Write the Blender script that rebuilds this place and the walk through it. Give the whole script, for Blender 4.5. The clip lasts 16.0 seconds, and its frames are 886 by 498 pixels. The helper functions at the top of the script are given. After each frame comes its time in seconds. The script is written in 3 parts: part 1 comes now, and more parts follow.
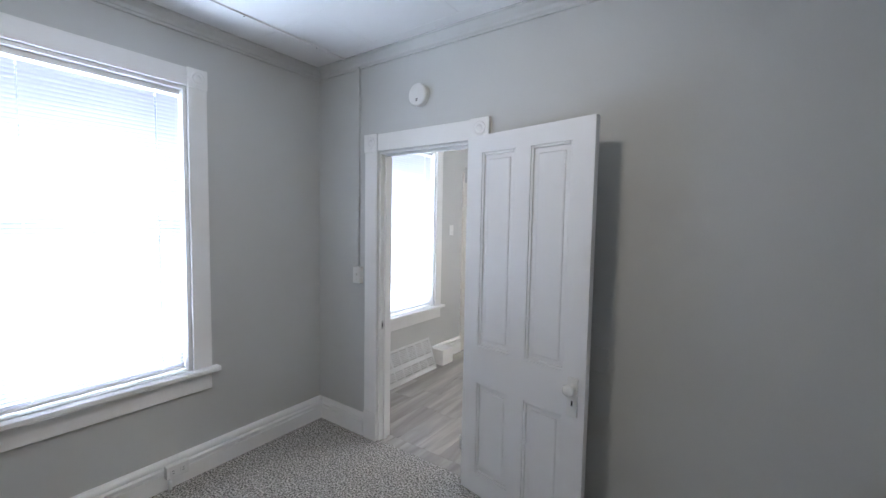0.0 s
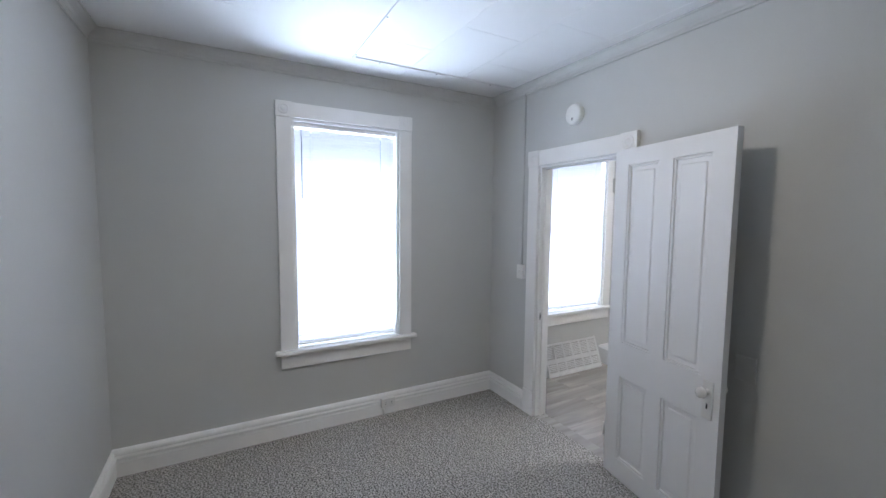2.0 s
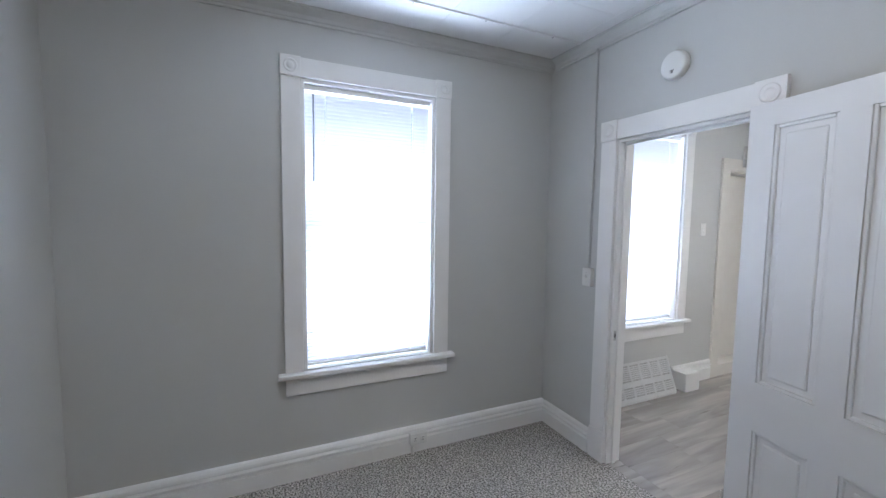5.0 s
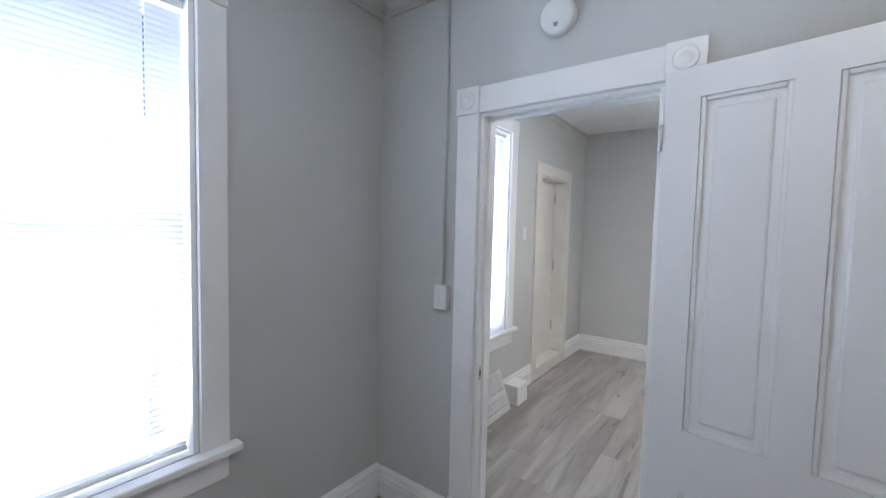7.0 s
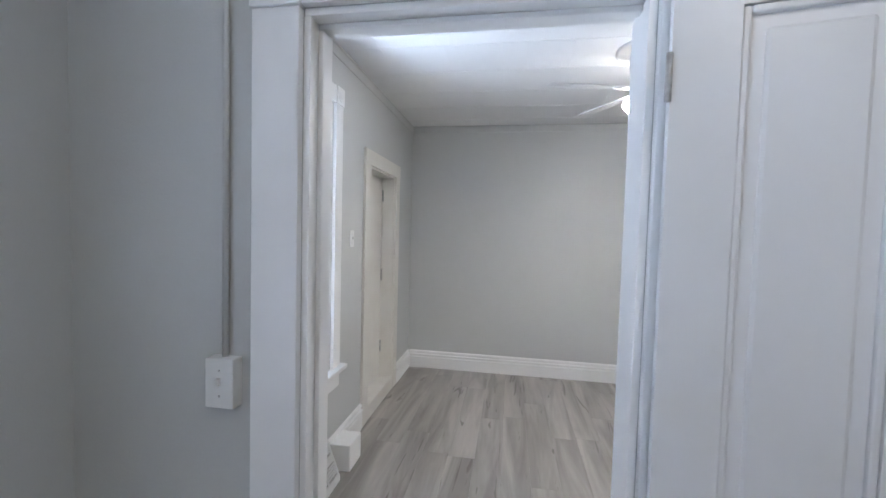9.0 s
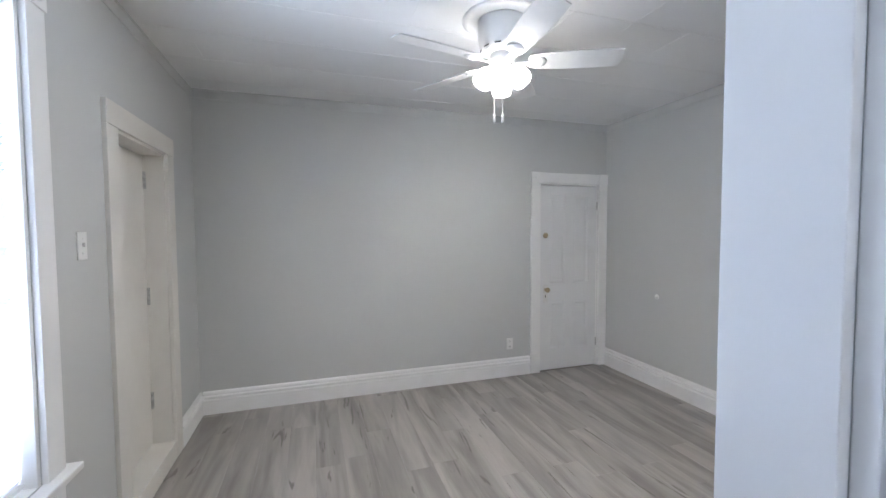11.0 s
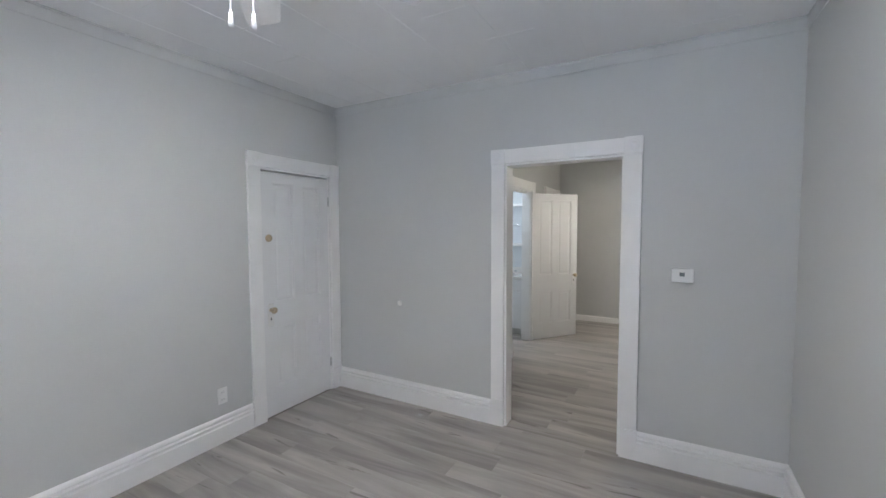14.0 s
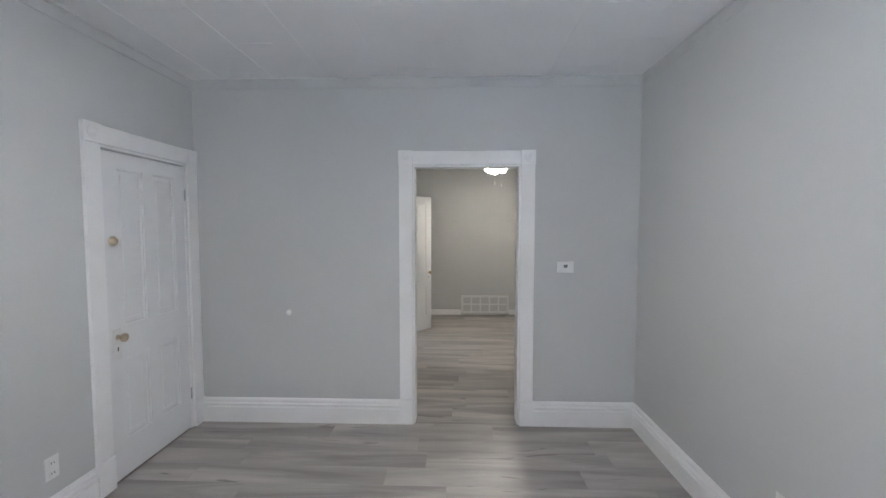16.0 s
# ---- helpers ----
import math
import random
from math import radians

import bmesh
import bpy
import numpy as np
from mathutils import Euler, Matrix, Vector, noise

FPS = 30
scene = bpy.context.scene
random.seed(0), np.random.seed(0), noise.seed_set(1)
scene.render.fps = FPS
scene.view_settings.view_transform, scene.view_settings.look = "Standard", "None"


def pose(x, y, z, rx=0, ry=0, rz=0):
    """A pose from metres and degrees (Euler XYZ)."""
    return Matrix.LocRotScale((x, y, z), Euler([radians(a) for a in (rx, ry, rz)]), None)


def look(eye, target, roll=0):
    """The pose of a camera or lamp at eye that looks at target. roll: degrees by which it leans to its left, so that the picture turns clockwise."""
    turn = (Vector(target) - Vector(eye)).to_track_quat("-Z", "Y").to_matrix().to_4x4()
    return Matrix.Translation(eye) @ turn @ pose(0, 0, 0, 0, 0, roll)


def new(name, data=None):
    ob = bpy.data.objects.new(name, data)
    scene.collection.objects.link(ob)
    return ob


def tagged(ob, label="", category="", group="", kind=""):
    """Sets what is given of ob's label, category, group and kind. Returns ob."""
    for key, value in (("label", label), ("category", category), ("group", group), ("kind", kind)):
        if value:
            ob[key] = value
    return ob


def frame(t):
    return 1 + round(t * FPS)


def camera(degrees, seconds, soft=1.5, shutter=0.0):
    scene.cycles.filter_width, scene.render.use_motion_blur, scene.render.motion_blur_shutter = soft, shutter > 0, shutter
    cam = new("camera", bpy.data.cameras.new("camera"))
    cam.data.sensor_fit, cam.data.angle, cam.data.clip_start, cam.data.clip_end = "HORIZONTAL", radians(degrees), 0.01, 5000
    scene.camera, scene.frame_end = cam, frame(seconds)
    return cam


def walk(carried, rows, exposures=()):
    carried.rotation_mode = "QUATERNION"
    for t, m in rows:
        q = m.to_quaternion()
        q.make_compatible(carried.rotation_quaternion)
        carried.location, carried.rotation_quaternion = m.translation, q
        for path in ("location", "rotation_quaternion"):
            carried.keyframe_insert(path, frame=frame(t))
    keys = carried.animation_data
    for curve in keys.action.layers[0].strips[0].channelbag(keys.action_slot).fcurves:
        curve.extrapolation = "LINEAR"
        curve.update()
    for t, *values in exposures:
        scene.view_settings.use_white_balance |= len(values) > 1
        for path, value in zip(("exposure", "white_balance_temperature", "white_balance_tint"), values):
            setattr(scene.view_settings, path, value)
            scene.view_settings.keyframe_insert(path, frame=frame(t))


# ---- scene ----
cam = camera(95.5, 16.0)
PATH = [
    (0, (-0.018, 0.064, 1.553), (-1.165, 1.697, 1.421), 1.0),
    (0.5, (0.144, 0.039, 1.591), (-1.243, 1.473, 1.441), 1.0),
    (1, (0.256, -0.019, 1.607), (-1.293, 1.238, 1.451), 0.8),
    (1.5, (0.36, -0.065, 1.617), (-1.303, 1.035, 1.46), 0.6),
    (2, (0.466, -0.11, 1.622), (-1.286, 0.841, 1.461), 0.5),
    (2.5, (0.562, -0.122, 1.619), (-1.247, 0.713, 1.457), 0.4),
    (3, (0.595, -0.119, 1.604), (-1.256, 0.62, 1.442), 0.4),
    (3.2, (0.58, -0.103, 1.606), (-1.287, 0.594, 1.438), 0.3),
    (5.3, (-0.313, 0.164, 1.54), (-2.088, 1.074, 1.391), 1.0),
    (5.5, (-0.392, 0.215, 1.551), (-2.123, 1.207, 1.405), 0.8),
    (6, (-0.582, 0.291, 1.534), (-2.162, 1.51, 1.402), 1.3),
    (6.5, (-0.811, 0.37, 1.525), (-2.203, 1.801, 1.403), 1.3),
    (7, (-0.998, 0.497, 1.514), (-2.187, 2.101, 1.4), 1.3),
    (7.5, (-1.161, 0.658, 1.515), (-2.154, 2.391, 1.406), 1.2),
    (8, (-1.285, 0.813, 1.504), (-2.061, 2.653, 1.406), 1.1),
    (8.5, (-1.442, 0.957, 1.494), (-1.963, 2.886, 1.41), 1.3),
    (8.7, (-1.465, 1.069, 1.538), (-1.91, 3.017, 1.446), 1.5),
    (10.8, (-1.707, 1.763, 1.52), (-1.187, 3.692, 1.438), -0.7),
    (11, (-1.679, 1.849, 1.52), (-1.068, 3.751, 1.43), -0.3),
    (11.5, (-1.605, 2.019, 1.524), (-0.787, 3.841, 1.429), -0.5),
    (12, (-1.525, 2.188, 1.539), (-0.497, 3.9, 1.435), -0.3),
    (12.5, (-1.461, 2.316, 1.546), (-0.232, 3.891, 1.442), -0.2),
    (13, (-1.445, 2.476, 1.557), (-0.016, 3.872, 1.453), -0.2),
    (13.5, (-1.439, 2.637, 1.548), (0.165, 3.827, 1.443), -0.1),
    (14, (-1.451, 2.808, 1.551), (0.291, 3.785, 1.441), -0.2),
    (14.5, (-1.484, 2.962, 1.555), (0.363, 3.723, 1.446), -0.2),
    (15, (-1.569, 3.152, 1.561), (0.355, 3.688, 1.452), -0.0),
    (15.5, (-1.636, 3.365, 1.556), (0.34, 3.658, 1.448), 0.0),
    (16, (-1.649, 3.56, 1.549), (0.347, 3.625, 1.44), 0.0),
]
walk(cam, [(t, look(eye, target, roll)) for t, eye, target, roll in PATH], [(0, 0.36, 6200, 12), (6.0, 0.35, 6080, 12), (8.5, 0.28, 6120, 12), (11.0, 0.20, 6150, 12), (13.0, 0.24, 6020, 12), (16, 0.23, 6000, 12)])

# ---- world and light ----
world = bpy.data.worlds.new("sky")
scene.world = world
world.use_nodes = True
sky = world.node_tree.nodes.new("ShaderNodeTexSky")
sky.sky_type, sky.sun_disc, sky.sun_elevation, sky.sun_rotation = "NISHITA", False, radians(40), radians(200)
bg = world.node_tree.nodes["Background"]
bg.inputs[1].default_value = 0.12
world.node_tree.links.new(sky.outputs[0], bg.inputs[0])


def sun_lamp():
    data = bpy.data.lights.new("sun", "SUN")
    data.energy, data.angle, data.color = 1.0, radians(20), (1, 0.96, 0.9)
    new("sun", data).matrix_world = look((-2, -6, 6), (0, 0, 0))


def window_light(y, z, w, h, watts, colour, dip):
    """The sky's light behind a window, aimed into the room."""
    data = bpy.data.lights.new("window_daylight", "AREA")
    data.shape, data.size, data.size_y, data.energy, data.color = "RECTANGLE", w, h, watts, colour
    new("window_daylight", data).matrix_world = look((-3.20, y, z), (-2.6, y, z - dip))


sun_lamp()
FAN_GLOW, DOME_GLOW, KITCHEN_GLOW = 1200.0, 50.0, 850.0
window_light(0.73, 1.05, 0.9, 1.8, 128, (0.68, 0.815, 1.0), 0.05)
window_light(3.18, 1.05, 0.95, 1.7, 130, (0.69, 0.82, 1.0), 0.05)


# ---- materials ----
def material(name, base, rough=0.5, metal=0.0, spots=None, grain=0.0, bump=0.0, scale=8.0, fine=120.0, random_tint=0.0):
    """Principled paint or solid: base colour with large stains (spots) and fine grain, and a fine bump."""
    m = bpy.data.materials.new(name)
    m.use_nodes = True
    n, l = m.node_tree.nodes, m.node_tree.links
    p = n["Principled BSDF"]
    p.inputs["Roughness"].default_value, p.inputs["Metallic"].default_value = rough, metal
    co = n.new("ShaderNodeTexCoord")
    big, small = n.new("ShaderNodeTexNoise"), n.new("ShaderNodeTexNoise")
    big.inputs["Scale"].default_value, small.inputs["Scale"].default_value = scale, fine
    big.inputs["Detail"].default_value = 5
    geo = n.new("ShaderNodeNewGeometry")
    l.new(geo.outputs["Position"], big.inputs["Vector"]), l.new(geo.outputs["Position"], small.inputs["Vector"])
    spots = spots or [c * 0.94 for c in base]
    mix = n.new("ShaderNodeMix")
    mix.data_type = "RGBA"
    mix.inputs["A"].default_value, mix.inputs["B"].default_value = (*base, 1), (*spots, 1)
    ramp = n.new("ShaderNodeMapRange")
    ramp.inputs[1].default_value, ramp.inputs[2].default_value = 0.42, 0.68
    l.new(big.outputs[0], ramp.inputs[0]), l.new(ramp.outputs[0], mix.inputs["Factor"])
    last = mix.outputs["Result"]
    if grain:
        g = n.new("ShaderNodeMix")
        g.data_type, g.blend_type = "RGBA", "MULTIPLY"
        g.inputs["Factor"].default_value = grain
        l.new(last, g.inputs["A"]), l.new(small.outputs[0], g.inputs["B"])
        last = g.outputs["Result"]
    if random_tint:
        info, hsv = n.new("ShaderNodeObjectInfo"), n.new("ShaderNodeHueSaturation")
        mr = n.new("ShaderNodeMapRange")
        mr.inputs[3].default_value, mr.inputs[4].default_value = 1 - random_tint, 1 + random_tint
        l.new(info.outputs["Random"], mr.inputs[0]), l.new(mr.outputs[0], hsv.inputs["Value"]), l.new(last, hsv.inputs["Color"])
        last = hsv.outputs["Color"]
    l.new(last, p.inputs["Base Color"])
    if bump:
        b = n.new("ShaderNodeBump")
        b.inputs["Strength"].default_value, b.inputs["Distance"].default_value = bump, 0.004
        l.new(small.outputs[0], b.inputs["Height"]), l.new(b.outputs[0], p.inputs["Normal"])
    return m


def glowing(name, colour, strength):
    m = bpy.data.materials.new(name)
    m.use_nodes = True
    p = m.node_tree.nodes["Principled BSDF"]
    p.inputs["Base Color"].default_value = (0.9, 0.9, 0.88, 1)
    p.inputs["Emission Color"].default_value, p.inputs["Emission Strength"].default_value = (*colour, 1), strength
    p.inputs["Roughness"].default_value = 0.3
    return m


def glass_material():
    m = bpy.data.materials.new("window_glass")
    m.use_nodes = True
    p = m.node_tree.nodes["Principled BSDF"]
    p.inputs["Roughness"].default_value, p.inputs["Transmission Weight"].default_value, p.inputs["IOR"].default_value = 0.0, 1.0, 1.45
    return m


def slat_material():
    """Thin white vinyl that lets daylight through."""
    m = bpy.data.materials.new("vinyl_slat")
    m.use_nodes = True
    n, l = m.node_tree.nodes, m.node_tree.links
    p = n["Principled BSDF"]
    p.inputs["Base Color"].default_value, p.inputs["Roughness"].default_value = (0.62, 0.62, 0.66, 1), 0.4
    t, mix = n.new("ShaderNodeBsdfTranslucent"), n.new("ShaderNodeMixShader")
    t.inputs["Color"].default_value = (0.97, 0.95, 1.0, 1)
    mix.inputs[0].default_value = 0.06
    l.new(p.outputs[0], mix.inputs[1]), l.new(t.outputs[0], mix.inputs[2])
    l.new(mix.outputs[0], n["Material Output"].inputs[0])
    return m


def plank_material():
    """Grey wood-look vinyl: long streaks along y with darker knots, and its own shade for each plank."""
    m = bpy.data.materials.new("grey_vinyl_plank")
    m.use_nodes = True
    n, l = m.node_tree.nodes, m.node_tree.links
    p = n["Principled BSDF"]
    p.inputs["Roughness"].default_value = 0.33
    geo, info = n.new("ShaderNodeNewGeometry"), n.new("ShaderNodeObjectInfo")
    add, mul = n.new("ShaderNodeVectorMath"), n.new("ShaderNodeVectorMath")
    comb = n.new("ShaderNodeCombineXYZ")
    scl = n.new("ShaderNodeMath")
    scl.operation, scl.inputs[1].default_value = "MULTIPLY", 40.0
    l.new(info.outputs["Random"], scl.inputs[0])
    l.new(scl.outputs[0], comb.inputs[0]), l.new(scl.outputs[0], comb.inputs[1])
    l.new(geo.outputs["Position"], add.inputs[0]), l.new(comb.outputs[0], add.inputs[1])
    mul.operation = "MULTIPLY"
    mul.inputs[1].default_value = (1.0, 0.11, 1.0)
    l.new(add.outputs[0], mul.inputs[0])
    grain, cloud, knot = (n.new("ShaderNodeTexNoise") for _ in range(3))
    for tex, s, d, w in ((grain, 48, 6, 0.6), (cloud, 5.5, 3, 1.3), (knot, 9.0, 3, 2.2)):
        tex.inputs["Scale"].default_value, tex.inputs["Detail"].default_value, tex.inputs["Distortion"].default_value = s, d, w
        l.new(mul.outputs[0], tex.inputs["Vector"])
    ramp = n.new("ShaderNodeValToRGB")
    ramp.color_ramp.elements[0].position, ramp.color_ramp.elements[0].color = 0.33, (0.25, 0.232, 0.21, 1)
    ramp.color_ramp.elements[1].position, ramp.color_ramp.elements[1].color = 0.66, (0.45, 0.42, 0.387, 1)
    l.new(cloud.outputs[0], ramp.inputs[0])
    g = n.new("ShaderNodeMix")
    g.data_type, g.blend_type = "RGBA", "OVERLAY"
    g.inputs["Factor"].default_value = 0.11
    l.new(ramp.outputs[0], g.inputs["A"]), l.new(grain.outputs[0], g.inputs["B"])
    kr = n.new("ShaderNodeMapRange")
    kr.inputs[1].default_value, kr.inputs[2].default_value, kr.inputs[4].default_value = 0.645, 0.70, 0.7
    l.new(knot.outputs[0], kr.inputs[0])
    k = n.new("ShaderNodeMix")
    k.data_type = "RGBA"
    k.inputs["B"].default_value = (0.13, 0.115, 0.10, 1)
    l.new(kr.outputs[0], k.inputs["Factor"]), l.new(g.outputs["Result"], k.inputs["A"])
    hsv, mr = n.new("ShaderNodeHueSaturation"), n.new("ShaderNodeMapRange")
    mr.inputs[3].default_value, mr.inputs[4].default_value = 0.94, 1.06
    l.new(info.outputs["Random"], mr.inputs[0]), l.new(mr.outputs[0], hsv.inputs["Value"]), l.new(k.outputs["Result"], hsv.inputs["Color"])
    l.new(hsv.outputs[0], p.inputs["Base Color"])
    b = n.new("ShaderNodeBump")
    b.inputs["Strength"].default_value, b.inputs["Distance"].default_value = 0.15, 0.002
    l.new(grain.outputs[0], b.inputs["Height"]), l.new(b.outputs[0], p.inputs["Normal"])
    return m


def carpet_material():
    m = bpy.data.materials.new("grey_carpet")
    m.use_nodes = True
    n, l = m.node_tree.nodes, m.node_tree.links
    p = n["Principled BSDF"]
    p.inputs["Roughness"].default_value = 1.0
    p.inputs["Specular IOR Level"].default_value = 0.1
    geo, big, small = n.new("ShaderNodeNewGeometry"), n.new("ShaderNodeTexNoise"), n.new("ShaderNodeTexNoise")
    big.inputs["Scale"].default_value, small.inputs["Scale"].default_value = 18.0, 100
    small.inputs["Detail"].default_value, small.inputs["Roughness"].default_value = 2, 0.5
    for tex in (big, small):
        l.new(geo.outputs["Position"], tex.inputs["Vector"])
    ramp = n.new("ShaderNodeValToRGB")
    ramp.color_ramp.elements[0].position, ramp.color_ramp.elements[0].color = 0.36, (0.10, 0.094, 0.086, 1)
    ramp.color_ramp.elements[1].position, ramp.color_ramp.elements[1].color = 0.64, (0.84, 0.80, 0.75, 1)
    l.new(small.outputs[0], ramp.inputs[0])
    pile = n.new("ShaderNodeMix")
    pile.data_type, pile.blend_type = "RGBA", "MULTIPLY"
    pile.inputs["Factor"].default_value = 0.45
    l.new(ramp.outputs[0], pile.inputs["A"]), l.new(big.outputs[0], pile.inputs["B"])
    l.new(pile.outputs["Result"], p.inputs["Base Color"])
    b = n.new("ShaderNodeBump")
    b.inputs["Strength"].default_value, b.inputs["Distance"].default_value = 0.6, 0.008
    l.new(small.outputs[0], b.inputs["Height"]), l.new(b.outputs[0], p.inputs["Normal"])
    return m


WALL = material("grey_wall_paint", (0.612, 0.616, 0.600), 0.55, spots=(0.598, 0.601, 0.585), grain=0.05, bump=0.12, scale=1.6, fine=160)
TRIM = material("white_trim_paint", (0.89, 0.885, 0.87), 0.38, spots=(0.865, 0.86, 0.84), bump=0.08, scale=5, fine=45)
CROWN = material("grey_crown_paint", (0.612, 0.616, 0.600), 0.5, spots=(0.57, 0.573, 0.556), bump=0.1, scale=4, fine=60)
DOORPAINT = material("white_door_paint", (0.815, 0.815, 0.81), 0.36, spots=(0.80, 0.80, 0.79), bump=0.05, scale=6, fine=38)
# White paint with the warm cast of the room's light put into its colour.
WARM_LIT = material("warm_lit_white_paint", (0.77, 0.745, 0.69), 0.4, spots=(0.74, 0.71, 0.655), bump=0.05, scale=6, fine=38)
CEIL = material("white_ceiling_paint", (0.89, 0.89, 0.885), 0.6, spots=(0.87, 0.87, 0.865), bump=0.1, scale=2, fine=120)
PLASTIC = material("white_plastic", (0.82, 0.82, 0.80), 0.3, spots=(0.80, 0.80, 0.78), scale=20)
SCREEN = material("grey_display", (0.22, 0.25, 0.25), 0.25)
METALW = material("white_enamel_metal", (0.78, 0.78, 0.77), 0.32, spots=(0.74, 0.74, 0.73), scale=12)
# Near-black paints the shade inside holes and slots; also colours nail heads.
DARK = material("hole_shade_nail_black", (0.03, 0.03, 0.03), 0.8)
BRASS = material("aged_brass", (0.58, 0.48, 0.33), 0.32, 1.0, spots=(0.42, 0.35, 0.25), scale=60)
CHROME = material("chrome", (0.75, 0.75, 0.76), 0.15, 1.0)
STEEL = material("painted_hinge", (0.60, 0.59, 0.57), 0.4, 0.3, spots=(0.42, 0.41, 0.40), scale=50)
PORCELAIN = material("white_porcelain", (0.84, 0.83, 0.80), 0.12)
WAND = material("smoky_plastic_wand", (0.30, 0.32, 0.35), 0.2)
BATHWALL = material("pale_bath_wall", (0.66, 0.69, 0.71), 0.5, bump=0.05, scale=2)
# Unseen ground, kept pale so that it reflects light up behind the blinds.
GROUND = material("reflecting_ground", (0.80, 0.81, 0.83), 0.9, spots=(0.70, 0.71, 0.72), scale=0.4, fine=6)
SEAM = material("floor_joint", (0.27, 0.25, 0.23), 0.8)
PLANK, CARPET, SLAT, GLASS = plank_material(), carpet_material(), slat_material(), glass_material()
SHADE = glowing("lit_frosted_glass", (1.0, 0.945, 0.88), 22.0)
BULB = glowing("lit_bulb", (1.0, 0.945, 0.88), FAN_GLOW)
KBULB = glowing("lit_warm_bulb", (1.0, 0.885, 0.72), KITCHEN_GLOW)
DOME = glowing("lit_dome_glass", (1.0, 0.87, 0.69), DOME_GLOW)
KSHADE = glowing("lit_warm_glass", (1.0, 0.90, 0.76), 16.0)


# ---- building helpers ----
def box(bm, x0, x1, y0, y1, z0, z1, bevel=0.0):
    vs = [bm.verts.new((x, y, z)) for x in (x0, x1) for y in (y0, y1) for z in (z0, z1)]
    fs = [bm.faces.new([vs[i] for i in f]) for f in ((0, 1, 3, 2), (4, 6, 7, 5), (0, 4, 5, 1), (2, 3, 7, 6), (0, 2, 6, 4), (1, 5, 7, 3))]
    if bevel:
        es = list({e for f in fs for e in f.edges})
        bmesh.ops.bevel(bm, geom=es, offset=bevel, segments=2, profile=0.5, affect="EDGES")
    return bm


def boxed(*dims, bevel=0.0):
    return box(bmesh.new(), *dims, bevel=bevel)


def lathe(bm, profile, m=None, seg=24):
    """A turned shape round z from (radius, height) pairs, placed by the matrix m."""
    m = m or Matrix()
    rings = []
    for r, h in profile:
        rings.append([bm.verts.new(m @ Vector((max(r, 1e-4) * math.cos(2 * math.pi * i / seg), max(r, 1e-4) * math.sin(2 * math.pi * i / seg), h))) for i in range(seg)])
    for a, b in zip(rings, rings[1:]):
        for i in range(seg):
            f = bm.faces.new((a[i], a[(i + 1) % seg], b[(i + 1) % seg], b[i]))
            f.smooth = True
    return bm


def sweep(bm, profile, p0, p1, normal):
    """A moulding from p0 to p1: profile pairs are (out from the wall, height)."""
    nx, ny = normal
    rings = [[bm.verts.new((p[0] + nx * d, p[1] + ny * d, z)) for d, z in profile] for p in (p0, p1)]
    k = len(profile)
    for i in range(k):
        bm.faces.new((rings[0][i], rings[0][(i + 1) % k], rings[1][(i + 1) % k], rings[1][i]))
    bm.faces.new(rings[0]), bm.faces.new(rings[1][::-1])
    return bm


def finish(bm, name, mat):
    bmesh.ops.recalc_face_normals(bm, faces=bm.faces)
    me = bpy.data.meshes.new(name)
    bm.to_mesh(me)
    bm.free()
    me.materials.append(mat)
    return me


def thing(name, bm, mat, label, category="", kind="", group=""):
    ob = new(name, finish(bm, name, mat)) if bm else new(name)
    return tagged(ob, label, category, group, kind)


def part(name, bm, mat, parent, label=""):
    ob = new(name, finish(bm, name, mat))
    ob.parent = parent
    return tagged(ob, label)


def structure(name, bm, mat, label, category):
    return thing(name, bm, mat, label, category, "structure")


# ---- plan (metres) ----
WX = -2.60            # west wall, inner face
DY, SY = 2.07, 2.18   # partition: bedroom face, living room face
NY = 5.597            # living room's north wall
EX, KX = 1.445, 1.57  # east wall: living room face, kitchen face
BY = -0.765           # bedroom's south wall
CZ = 2.675            # ceilings
KE, KN, KS = 5.42, 4.42, 1.70  # kitchen's east, north and south walls
HEAD = 2.02           # door openings' height
BW = (0.328, 1.140, 0.64, 2.305)  # bedroom window opening: y, y, z, z
LW = (2.773, 3.580, 0.64, 2.305)    # living room window opening
FD = (4.235, 4.93, 0.11, 2.03)    # exterior door opening
BD = (-1.965, -1.235)             # bedroom door opening in x
KD = (3.07, 3.892)               # kitchen opening in y
CD = (0.60, 1.335)               # closet door opening in x
BATH = (3.06, 3.83)               # bathroom door opening in x
PD = (1.88, 2.66)                 # pantry door opening in x


def wall(name, axis, f0, f1, a0, a1, openings, label, mat=WALL, top=CZ + 0.06):
    """A wall between f0 and f1 across, from a0 to a1 along, with openings (along, along, z, z) cut through."""
    bm = bmesh.new()

    def slab(u0, u1, z0, z1):
        if u1 - u0 > 1e-4 and z1 - z0 > 1e-4:
            if axis == "x":
                box(bm, u0, u1, f0, f1, z0, z1)
            else:
                box(bm, f0, f1, u0, u1, z0, z1)
    at = a0
    for u0, u1, z0, z1 in sorted(openings):
        slab(at, u0, -0.05, top)
        slab(u0, u1, -0.05, z0)
        slab(u0, u1, z1, top)
        at = u1
    slab(at, a1, -0.05, top)
    bmesh.ops.remove_doubles(bm, verts=bm.verts, dist=1e-5)
    return structure(name, bm, mat, label, "wall")


